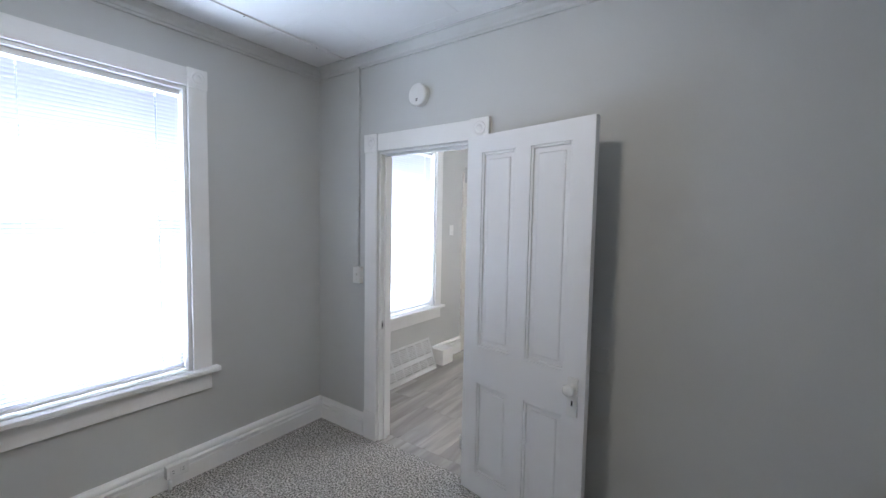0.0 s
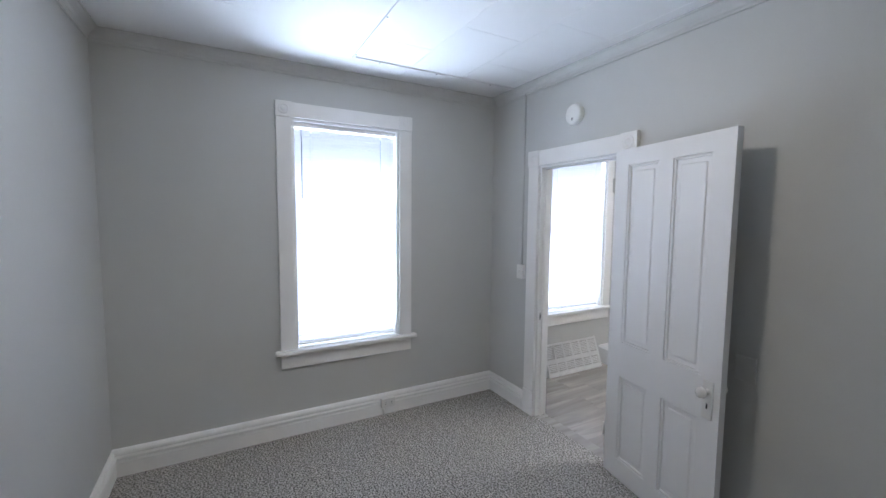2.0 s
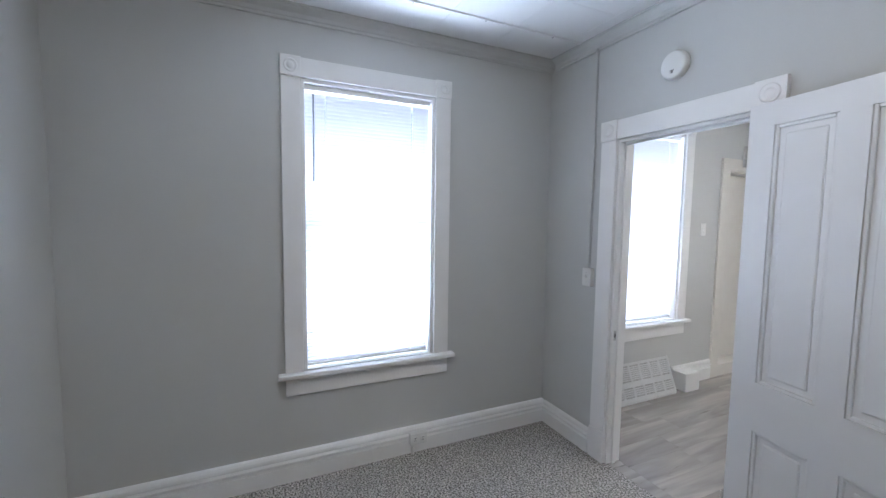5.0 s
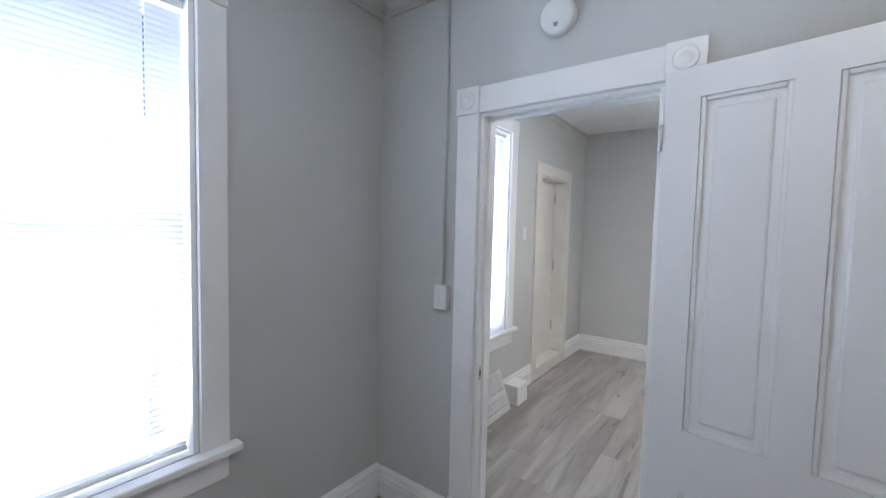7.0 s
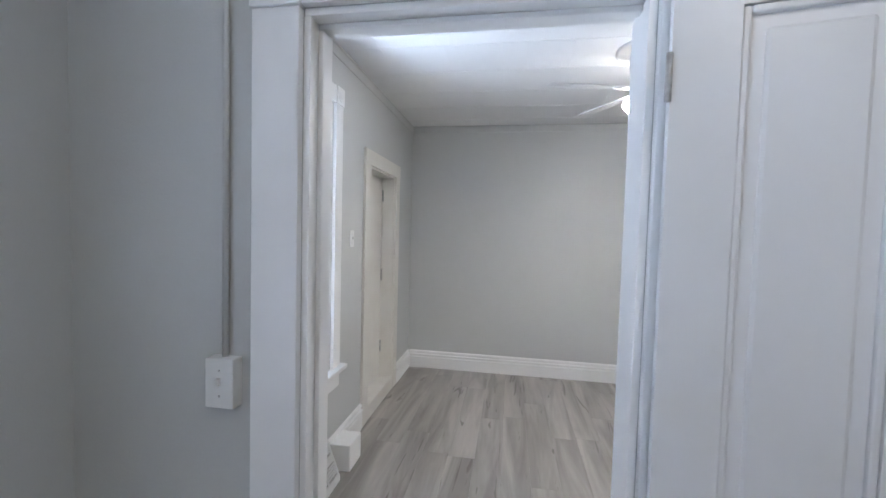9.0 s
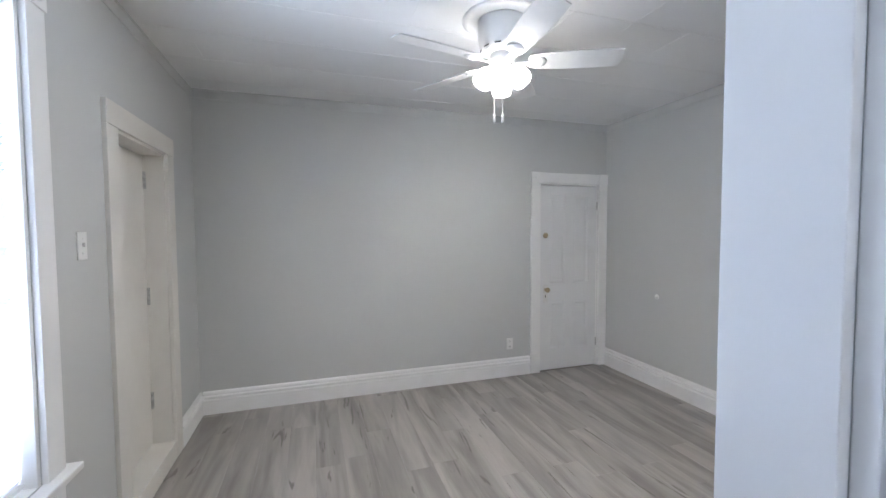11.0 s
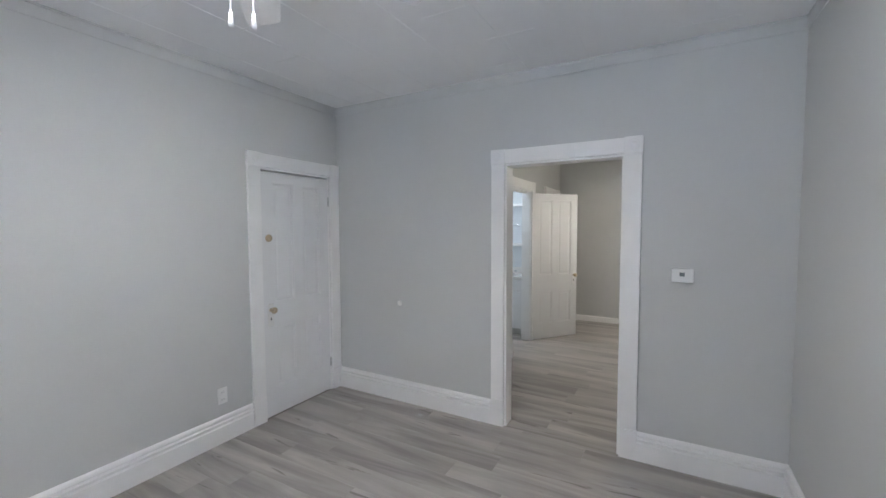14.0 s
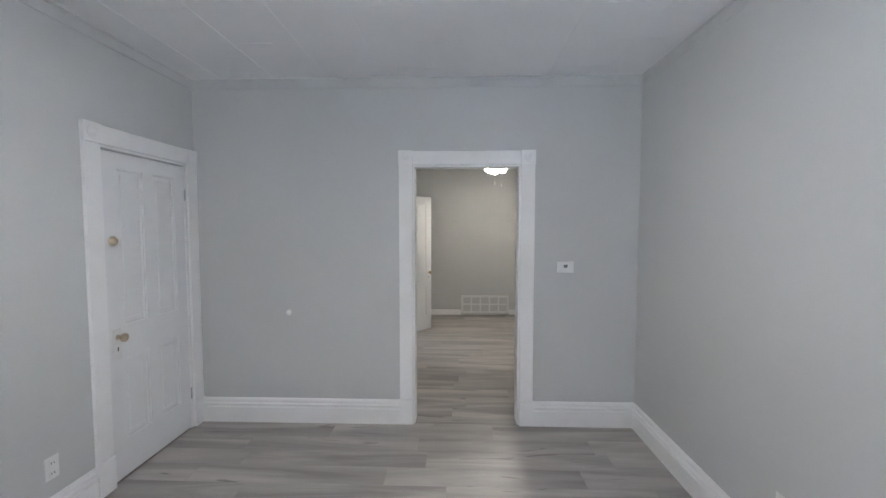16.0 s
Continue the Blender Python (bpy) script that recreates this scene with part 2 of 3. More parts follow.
wall("wall_west", "y", WX - 0.2, WX, BY - 0.15, NY + 0.15, [BW, LW, FD], "grey painted plaster exterior wall with two windows and a door")
wall("wall_partition", "x", DY, SY, WX, EX, [(*BD, -0.05, HEAD)], "grey painted partition wall between carpeted bedroom and living room")
wall("wall_north", "x", NY, NY + 0.15, WX, EX, [(*CD, -0.05, HEAD)], "grey painted living room wall with a closet door")
wall("wall_east", "y", EX, KX, BY - 0.15, NY + 0.15, [(*KD, -0.05, HEAD)], "grey painted wall with a cased opening to the kitchen")
wall("wall_south", "x", BY - 0.15, BY, WX, EX, [], "grey painted plain bedroom wall")
wall("wall_kitchen_north", "x", KN, KN + 0.12, KX, KE, [(*PD, -0.05, HEAD), (*BATH, -0.05, HEAD)], "grey painted kitchen wall with white cased doors")
wall("wall_kitchen_east", "y", KE, KE + 0.12, KS - 0.12, KN + 0.12, [], "grey painted far kitchen wall with a white grille")
wall("wall_kitchen_south", "x", KS - 0.12, KS, KX, KE, [], "grey painted plain kitchen wall")
wall("wall_bathroom_north", "x", 6.2, 6.3, 2.6, 4.62, [], "pale painted bathroom wall", BATHWALL)
wall("wall_bathroom_east", "y", 4.50, 4.62, KN + 0.12, 6.2, [], "pale painted bathroom wall behind the vanity", BATHWALL)
wall("wall_bathroom_west", "y", 2.6, 2.7, KN + 0.12, 6.2, [], "pale painted bathroom wall", BATHWALL)
wall("wall_closet_back", "x", NY + 0.15, NY + 0.20, 0.4, EX, [], "plain back of the closet")
wall("wall_pantry_back", "x", KN + 0.14, KN + 0.19, KX, 2.6, [], "plain back of the pantry")

# Added sheet, out of view; its pale colour brightens the lower blinds.
structure("ground", boxed(-2000, 2000, -2000, 2000, -1.0, -0.8), GROUND, "unseen ground sheet added outside, pale to brighten the lower blinds", "ground")
structure("subfloor", boxed(WX - 0.2, KE + 0.2, BY - 0.2, 6.3, -0.12, -0.012), SEAM, "dark subfloor under carpet and planks", "floor")
structure("floor_bedroom", boxed(WX, EX, BY, DY + 0.015, -0.012, 0.0), CARPET, "speckled grey cut-pile bedroom carpet", "carpet")


# ceilings with their board seams
def ceiling(name, x0, x1, y0, y1, seams, label, mat=CEIL):
    bm = boxed(x0, x1, y0, y1, CZ, CZ + 0.05)
    for sx0, sx1, sy0, sy1, drop in seams:
        box(bm, sx0, sx1, sy0, sy1, CZ - drop, CZ + 0.001)
    return structure(name, bm, mat, label, "ceiling")


bed_seams = [(WX, EX, y - 0.002, y + 0.002, 0.002) for y in (-0.34, 0.08, 1.09, 1.51, 1.93)]
for k, y in enumerate((-0.34, 0.08, 0.68, 1.09, 1.51)):
    for x in (-1.9, -1.25, -0.45, 0.35):
        xs = x + 0.37 * (k % 2)
        bed_seams.append((xs - 0.0015, xs + 0.0015, y, y + 0.42, 0.0015))
bed_seams += [(-2.260, -2.242, 0.669, DY, 0.009), (-2.242, EX, 0.669, 0.687, 0.009)]
ceiling("ceiling_bedroom", WX, EX, BY, DY, bed_seams, "white painted board ceiling with raised seams and a batten")
live_seams = []
for i in range(11):
    x = WX + 0.25 + 0.40 * i
    for j in range(9):
        y = SY + 0.12 + 0.80 * j / 2 + (0.20 if i % 2 else 0)
        if (i * 3 + j) % 3 == 0 and y + 0.3 < NY:
            live_seams.append((x - 0.0018, x + 0.0018, y, y + 0.30, 0.0022))
for j in range(8):
    y = SY + 0.30 + 0.41 * j
    live_seams.append((WX, EX, y - 0.002, y + 0.002, 0.002))
ceiling("ceiling_living_room", WX, EX, SY, NY, live_seams, "white painted tile ceiling with fine raised seams")
ceiling("ceiling_kitchen", KX, KE, KS, KN, [], "white painted kitchen ceiling")
ceiling("ceiling_bathroom", 2.6, 4.62, KN + 0.12, 6.2, [], "white painted bathroom ceiling")

# ---- trim ----
BASE = [(0, 0), (0.024, 0), (0.024, 0.118), (0.014, 0.126), (0.014, 0.134), (0.028, 0.138), (0.028, 0.150), (0.012, 0.157), (0.012, 0.166), (0.020, 0.170), (0.016, 0.182), (0.006, 0.192), (0, 0.192)]
LOW = [(0, 0), (0.016, 0), (0.016, 0.075), (0.008, 0.09), (0, 0.09)]


def baseboard(p0, p1, normal, profile=BASE, label="white moulded wooden baseboard along the wall"):
    return structure("baseboard", sweep(bmesh.new(), profile, p0, p1, normal), TRIM, label, "baseboard")


SUNK = [(d, max(0.0, z - 0.028)) for d, z in BASE]  # its foot is buried in the carpet pile
baseboard((WX, BY), (WX, DY), (1, 0), [(0, 0)] + [(d + 0.020, z) for d, z in SUNK[1:-1]] + [(0, SUNK[-1][1])])
baseboard((WX + 0.044, DY), (BD[0] - 0.135, DY), (0, -1), SUNK)
baseboard((BD[1] + 0.125, DY), (EX, DY), (0, -1), SUNK)
baseboard((WX + 0.044, BY), (EX, BY), (0, 1), SUNK)
baseboard((EX, BY + 0.022), (EX, DY - 0.022), (-1, 0), SUNK)
baseboard((WX, 3.56), (WX, FD[0] - 0.12), (1, 0))
baseboard((WX, FD[1] + 0.12), (WX, NY), (1, 0))
baseboard((WX + 0.024, NY), (CD[0] - 0.118, NY), (0, -1))
baseboard((EX, SY), (EX, KD[0] - 0.107), (-1, 0))
baseboard((EX, KD[1] + 0.107), (EX, NY), (-1, 0))
baseboard((BD[1] + 0.13, SY), (EX - 0.024, SY), (0, 1))
baseboard((WX, SY), (BD[0] - 0.13, SY), (0, 1))
baseboard((KE, KS), (KE, 2.63), (-1, 0), LOW, "low white baseboard in the kitchen")
baseboard((KE, 3.472), (KE, KN), (-1, 0), LOW, "low white baseboard in the kitchen")
baseboard((PD[1] + 0.118, KN), (BATH[0] - 0.118, KN), (0, -1))

CROWNP = [(0, -0.075), (0.012, -0.075), (0.014, -0.062), (0.02, -0.058), (0.026, -0.04), (0.045, -0.022), (0.052, -0.012), (0.06, -0.010), (0.06, 0), (0, 0)]
FLAT = [(0, -0.075), (0.005, -0.075), (0.006, -0.070), (0.006, -0.012), (0.011, -0.010), (0.011, 0), (0, 0)]


def crown(p0, p1, normal, profile, label):
    return structure("trim", sweep(bmesh.new(), [(d, CZ + z) for d, z in profile], p0, p1, normal), CROWN, label, "crown moulding")


for p0, p1, nrm in (((WX, BY), (WX, DY), (1, 0)), ((WX + 0.06, DY), (EX, DY), (0, -1)), ((WX + 0.06, BY), (EX, BY), (0, 1)), ((EX, BY + 0.06), (EX, DY - 0.06), (-1, 0))):
    crown(p0, p1, nrm, CROWNP, "grey painted crown moulding under the bedroom ceiling")
for p0, p1, nrm in (((EX, SY), (EX, NY), (-1, 0)), ((WX, SY), (WX, NY), (1, 0)), ((WX + 0.011, NY), (EX - 0.011, NY), (0, -1)), ((WX + 0.011, SY), (EX - 0.011, SY), (0, 1))):
    crown(p0, p1, nrm, FLAT, "flat grey painted trim under the living room ceiling")


def placed(bm, m):
    bmesh.ops.transform(bm, matrix=m, verts=bm.verts)
    return bm


def rosette(size, m):
    """Corner block with a turned ring and boss; local x across, z up, y out of the wall."""
    bm = boxed(0, size, 0, 0.028, 0, size, bevel=0.002)
    c = Matrix.Translation((size / 2, 0.028, size / 2)) @ Euler((-math.pi / 2, 0, 0)).to_matrix().to_4x4()
    k = size / 0.12
    lathe(bm, [(0.040 * k, 0), (0.040 * k, 0.0025), (0.034 * k, 0.004), (0.030 * k, 0.001), (0.021 * k, 0.001), (0.018 * k, 0.004), (0.008 * k, 0.006), (0, 0.0065)], c)
    return placed(bm, m)


def frame_matrix(face, axis, sign, a):
    """Local x along the wall from a, y out of the wall face, z up."""
    if axis == "x":
        return Matrix(((1, 0, 0, a), (0, sign, 0, face), (0, 0, 1, 0), (0, 0, 0, 1)))
    return Matrix(((0, sign, 0, face), (1, 0, 0, a), (0, 0, 1, 0), (0, 0, 0, 1)))


def casing(name, face, axis, sign, a0, a1, head, label, parts=("plinth", "block"), foot=0.0, width=0.12):
    """Flat door casing with corner blocks and plinths on one face of a wall."""
    ob = thing(name, None, None, label, "door casing", "structure")
    m = frame_matrix(face, axis, sign, 0)
    w = width
    for s0 in (a0 - w, a1):
        part("casing_side", placed(boxed(s0 + 0.003, s0 + w - 0.003, 0, 0.021, foot + 0.2005, head - 0.0005, bevel=0.002), m), TRIM, ob)
        part("corner_block", rosette(w, m @ Matrix.Translation((s0, 0, head))), TRIM, ob, "carved round rosette block")
        part("plinth", placed(boxed(s0, s0 + w, 0, 0.028, foot + 0.001, foot + 0.20, bevel=0.003), m), TRIM, ob)
    part("casing_head", placed(boxed(a0 + 0.0005, a1 - 0.0005, 0, 0.021, head + 0.003, head + w - 0.004, bevel=0.002), m), TRIM, ob)
    return ob


def lining(name, axis, f0, f1, a0, a1, head, label, stop=None):
    """Jamb boards inside a door opening, with a stop strip."""
    ob = thing(name, None, None, label, "door jamb", "structure")
    m = frame_matrix(0, axis, 1, 0)
    for u0, u1 in ((a0 - 0.002, a0 + 0.014), (a1 - 0.014, a1 + 0.002)):
        part("jamb", placed(boxed(u0, u1, f0 - 0.001, f1 + 0.001, 0.001, head - 0.0145, bevel=0.0015), m), TRIM, ob)
    part("jamb_head", placed(boxed(a0, a1, f0 - 0.001, f1 + 0.001, head - 0.014, head + 0.002, bevel=0.0015), m), TRIM, ob)
    if stop:
        s0, s1 = stop
        for u0, u1 in ((a0 + 0.014, a0 + 0.027),):
            part("door_stop", placed(boxed(u0, u1, s0, s1, 0.001, head - 0.028, bevel=0.003), m), TRIM, ob)
        part("door_stop", placed(boxed(a0 + 0.014, a1 - 0.014, s0, s1, head - 0.0275, head - 0.0145, bevel=0.003), m), TRIM, ob)
    return ob


casing("trim_bedroom_door", DY, "x", -1, *BD, HEAD, "white painted wooden door casing with rosette corner blocks")
casing("trim_bedroom_door_rear", SY, "x", 1, BD[0] - 0.015, BD[1] + 0.018, HEAD, "white painted wooden door casing with rosette corner blocks")
lining("jamb_bedroom_door", "x", DY, SY, *BD, HEAD, "white painted door jamb with a worn stop", (2.105, 2.135))
casing("trim_kitchen_opening", EX, "y", -1, *KD, HEAD, "white painted casing round the kitchen opening", width=0.108)
casing("trim_kitchen_opening_rear", KX, "y", 1, *KD, HEAD, "white painted casing round the kitchen opening", width=0.108)
lining("jamb_kitchen_opening", "y", EX, KX, *KD, HEAD, "white painted jamb of the kitchen opening")
casing("trim_closet_door", NY, "x", -1, *CD, HEAD, "white painted casing round the closet door", width=0.112)
lining("jamb_closet_door", "x", NY, NY + 0.15, *CD, HEAD, "white painted closet jamb")
casing("trim_bathroom_door", KN, "x", -1, *BATH, HEAD, "cream white casing round the bathroom door")
lining("jamb_bathroom_door", "x", KN, KN + 0.12, *BATH, HEAD, "white painted bathroom jamb", (KN + 0.05, KN + 0.09))
casing("trim_pantry_door", KN, "x", -1, *PD, HEAD, "cream white casing round the pantry door")
lining("jamb_pantry_door", "x", KN, KN + 0.12, *PD, HEAD, "white painted pantry jamb")
casing("trim_kitchen_far_door", KN, "x", -1, 4.60, 5.24, HEAD, "cream white casing round a far kitchen door")


def knob_bm(m, r=0.027):
    return lathe(bmesh.new(), [(0.0, 0), (0.016, 0), (0.016, 0.004), (0.009, 0.008), (0.009, 0.024), (r * 0.75, 0.030), (r, 0.042), (r * 0.9, 0.055), (r * 0.5, 0.062), (0, 0.064)], m, 20)


def panel_door(name, width, height, m, rails, label, knob_z, knob_mat, escutcheon_mat, bolt_z=None, both=True, relief=1.0):
    """Four-panel door. Local x from the hinge edge, y through the thickness (front at 0), z up."""
    t, st, mid = 0.036, 0.105, 0.09
    lo0, lo1, up0, up1 = rails
    ob = thing(name, None, None, label, "door", "structure")
    for pname, x0, x1, z0, z1 in (("stile", 0, st, 0, height), ("stile", width - st, width, 0, height), ("rail", st, width - st, 0, lo0), ("rail", st, width - st, lo1, up0), ("rail", st, width - st, up1, height),
                                  ("mullion", (width - mid) / 2, (width + mid) / 2, lo0, lo1), ("mullion", (width - mid) / 2, (width + mid) / 2, up0, up1)):
        part(pname, placed(boxed(x0, x1, 0, t, z0, z1), m), DOORPAINT, ob)
    for x0, x1 in ((st, (width - mid) / 2), ((width + mid) / 2, width - st)):
        for z0, z1 in ((lo0, lo1), (up0, up1)):
            pb = bmesh.new()
            box(pb, x0, x1, 0.014 * relief, t - 0.014 * relief, z0, z1)
            for e0, e1, g0, g1 in ((x0, x0 + 0.014, z0, z1), (x1 - 0.014, x1, z0, z1), (x0 + 0.014, x1 - 0.014, z0, z0 + 0.014), (x0 + 0.014, x1 - 0.014, z1 - 0.014, z1)):
                box(pb, e0, e1, 0.004 * relief, t - 0.004 * relief, g0, g1, bevel=0.004)
            box(pb, x0 + 0.036, x1 - 0.036, 0.0085 * relief, t - 0.0085 * relief, z0 + 0.036, z1 - 0.036, bevel=0.008)
            part("panel", placed(pb, m), DOORPAINT, ob)
    kx = width - 0.058
    for side in (0, 1) if both else (0,):
        turn = Euler((math.pi / 2, 0, 0)).to_matrix().to_4x4() if side == 0 else Euler((-math.pi / 2, 0, 0)).to_matrix().to_4x4()
        y = -0.003 if side == 0 else t + 0.003
        part("knob", knob_bm(m @ Matrix.Translation((kx, y, knob_z)) @ turn), knob_mat, ob, "round door knob")
        plate = boxed(kx - 0.026, kx + 0.026, -0.007 if side == 0 else t, 0 if side == 0 else t + 0.007, knob_z - 0.135, knob_z + 0.05, bevel=0.003)
        esc = part("escutcheon", placed(plate, m), escutcheon_mat, ob, "old key plate")
        y0 = -0.008 if side == 0 else t + 0.0065
        part("keyhole", placed(boxed(kx - 0.004, kx + 0.004, y0, y0 + 0.0015, knob_z - 0.085, knob_z - 0.06), m), DARK, esc)
    if bolt_z:
        part("deadbolt", lathe(bmesh.new(), [(0, 0), (0.03, 0), (0.03, 0.006), (0.021, 0.014), (0.02, 0.02), (0, 0.021)], m @ Matrix.Translation((kx, 0, bolt_z)) @ Euler((math.pi / 2, 0, 0)).to_matrix().to_4x4()), BRASS, ob, "round brass deadbolt")
    for hz in (0.22, height - 0.25):
        hb = lathe(bmesh.new(), [(0, 0), (0.006, 0), (0.006, 0.085), (0, 0.085)], m @ Matrix.Translation((-0.004, -0.006, hz)), 10)
        part("hinge", hb, STEEL, ob, "painted butt hinge")
    return ob


def hinge_matrix(x, y, z, degrees, flip=False):
    m = pose(x, y, z, 0, 0, degrees)
    return m @ Matrix.Diagonal((1, -1, 1, 1)) if flip else m


BED_ANGLE = math.degrees(math.atan2(1.904 - 2.040, -0.498 + 1.225))
panel_door("door_bedroom", 0.74, 2.02, hinge_matrix(-1.225, 2.008, 0.008, BED_ANGLE), (0.125, 0.650, 0.860, 1.925), "white painted four-panel wooden door standing open over carpet", 0.80, PORCELAIN, PORCELAIN)
panel_door("door_closet", CD[1] - CD[0] - 0.034, 1.985, hinge_matrix(CD[1] - 0.017, NY + 0.004, 0.010, 180, True), (0.225, 0.745, 0.935, 1.895), "white painted four-panel closet door, closed", 0.875, BRASS, PORCELAIN, 1.455, both=False)
panel_door("door_bathroom", 0.755, 1.985, hinge_matrix(3.845, KN - 0.012, 0.01, -38.5, False), (0.21, 0.65, 0.87, 1.895), "cream white four-panel door standing open into the kitchen", 0.86, BRASS, TRIM, relief=0.5)
panel_door("door_pantry", PD[1] - PD[0] - 0.032, 1.995, hinge_matrix(PD[0] + 0.016, KN + 0.03, 0.006, 0), (0.21, 0.65, 0.87, 1.895), "cream white four-panel pantry door, closed", 0.86, WARM_LIT, TRIM, both=False)
structure("door_far_kitchen", boxed(4.60, 5.24, KN - 0.006, KN + 0.004, 0.004, HEAD, bevel=0.001), DOORPAINT, "cream white closed door at the far end of the kitchen", "door")


# ---- windows ----
def sash_window(name, face, y0, y1, z0, z1, label):
    ob = thing(name, None, None, label, "window", "structure")
    m = frame_matrix(face, "y", 1, 0)
    w = 0.109
    for s0 in (y0 - w, y1):
        part("casing_side", placed(boxed(s0 + 0.003, s0 + w - 0.003, 0, 0.021, z0 + 0.0005, z1 - 0.0005, bevel=0.002), m), TRIM, ob)
        part("corner_block", rosette(w, m @ Matrix.Translation((s0, 0, z1))), TRIM, ob, "carved round rosette block")
    part("casing_head", placed(boxed(y0, y1, 0, 0.021, z1 + 0.003, z1 + w - 0.004, bevel=0.002), m), TRIM, ob)
    part("window_sill", placed(boxed(y0 - w - 0.035, y1 + w + 0.035, -0.0, 0.060, z0 - 0.028, z0, bevel=0.006), m), TRIM, ob)
    part("window_stool", placed(boxed(y0, y1, -0.14, 0.0, z0 - 0.006, z0 + 0.002), m), TRIM, ob)
    part("apron", placed(boxed(y0 - w + 0.005, y1 + w - 0.005, 0, 0.018, z0 - 0.136, z0 - 0.0285, bevel=0.002), m), TRIM, ob)
    for u0, u1 in ((y0 - 0.001, y0 + 0.018), (y1 - 0.018, y1 + 0.001)):
        part("jamb", placed(boxed(u0, u1, -0.19, 0.0, z0 + 0.002, z1, bevel=0.002), m), TRIM, ob)
    part("jamb_head", placed(boxed(y0 + 0.018, y1 - 0.018, -0.19, 0.0, z1 - 0.018, z1 + 0.001, bevel=0.002), m), TRIM, ob)
    mid = (z0 + z1) / 2
    for k, (a, b, d) in enumerate(((z0 + 0.002, mid + 0.02, -0.12), (mid - 0.02, z1 - 0.018, -0.155))):
        fb = bmesh.new()
        for q in ((y0 + 0.018, y0 + 0.062, a, b), (y1 - 0.062, y1 - 0.018, a, b), (y0 + 0.062, y1 - 0.062, a, a + 0.05), (y0 + 0.062, y1 - 0.062, b - 0.04, b)):
            box(fb, q[0], q[1], d - 0.016, d + 0.016, q[2], q[3])
        fr = part("window_frame", placed(fb, m), TRIM, ob)
        pane = part("pane", placed(boxed(y0 + 0.06, y1 - 0.06, d - 0.002, d + 0.002, a + 0.045, b - 0.035), m), GLASS, fr, "clear window pane")
        pane.visible_shadow = False
    return ob


def blind(face, y0, y1, z0, z1, label, tilt, wand):
    """A lowered mini blind with each slat, cords, rails and wand."""
    ob = thing("window_blind", None, None, label, "blind", group="mini blinds")
    x = face - 0.045
    part("head_rail", boxed(x - 0.014, x + 0.014, y0 + 0.021, y1 - 0.021, z1 - 0.048, z1 - 0.019, bevel=0.002), PLASTIC, ob)
    part("bottom_rail", boxed(x - 0.012, x + 0.012, y0 + 0.024, y1 - 0.024, z0 + 0.012, z0 + 0.026, bevel=0.003), PLASTIC, ob)
    half, length = 0.0128, y1 - y0 - 0.044
    hole = (y1 - y0) * 0.33
    cuts = (-length / 2, -hole - 0.004, -hole + 0.004, hole - 0.004, hole + 0.004, length / 2)
    bm = bmesh.new()
    rows = []
    for k in range(5):
        u = -half + k * half / 2
        rows.append([bm.verts.new((u, v, 0.0020 * (1 - (u / half) ** 2))) for v in cuts])
    for i, (a, b) in enumerate(zip(rows, rows[1:])):
        for j in range(5):
            if not (i in (1, 2) and j in (1, 3)):  # cord holes
                bm.faces.new((a[j], b[j], b[j + 1], a[j + 1])).smooth = True
    me = finish(bm, "slat", SLAT)
    z, k = z0 + 0.036, 0
    while z < z1 - 0.055:
        s = new("slat", me)
        s.parent = ob
        s.matrix_local = pose(x, (y0 + y1) / 2, z, 0, tilt + 2.0 * math.sin(k * 1.7), 0.05 * math.sin(k * 2.3))
        z, k = z + 0.0213, k + 1
    for f in (0.17, 0.83):
        y = y0 + (y1 - y0) * f
        for d in (-0.0135, 0.0135):
            part("ladder_cord", boxed(x + d - 0.0006, x + d + 0.0006, y - 0.001, y + 0.001, z0 + 0.02, z1 - 0.04), PLASTIC, ob)
    if wand:
        part("wand", lathe(bmesh.new(), [(0, 0), (0.0045, 0), (0.004, 0.49), (0, 0.49)], Matrix.Translation((x + 0.022, y0 + 0.068, z1 - 0.56)), 8), WAND, ob, "smoky plastic tilt wand")
    return ob


sash_window("window_1", WX, *BW, "white cased sash window with rosette blocks, sill and apron")
sash_window("window_2", WX, *LW, "white cased sash window with rosette blocks, sill and apron")
blind(WX, *BW, "white vinyl mini blind lowered and closed, bright with daylight", -57, True)
blind(WX, *LW, "white vinyl mini blind lowered and closed, bright with daylight", -59, False)


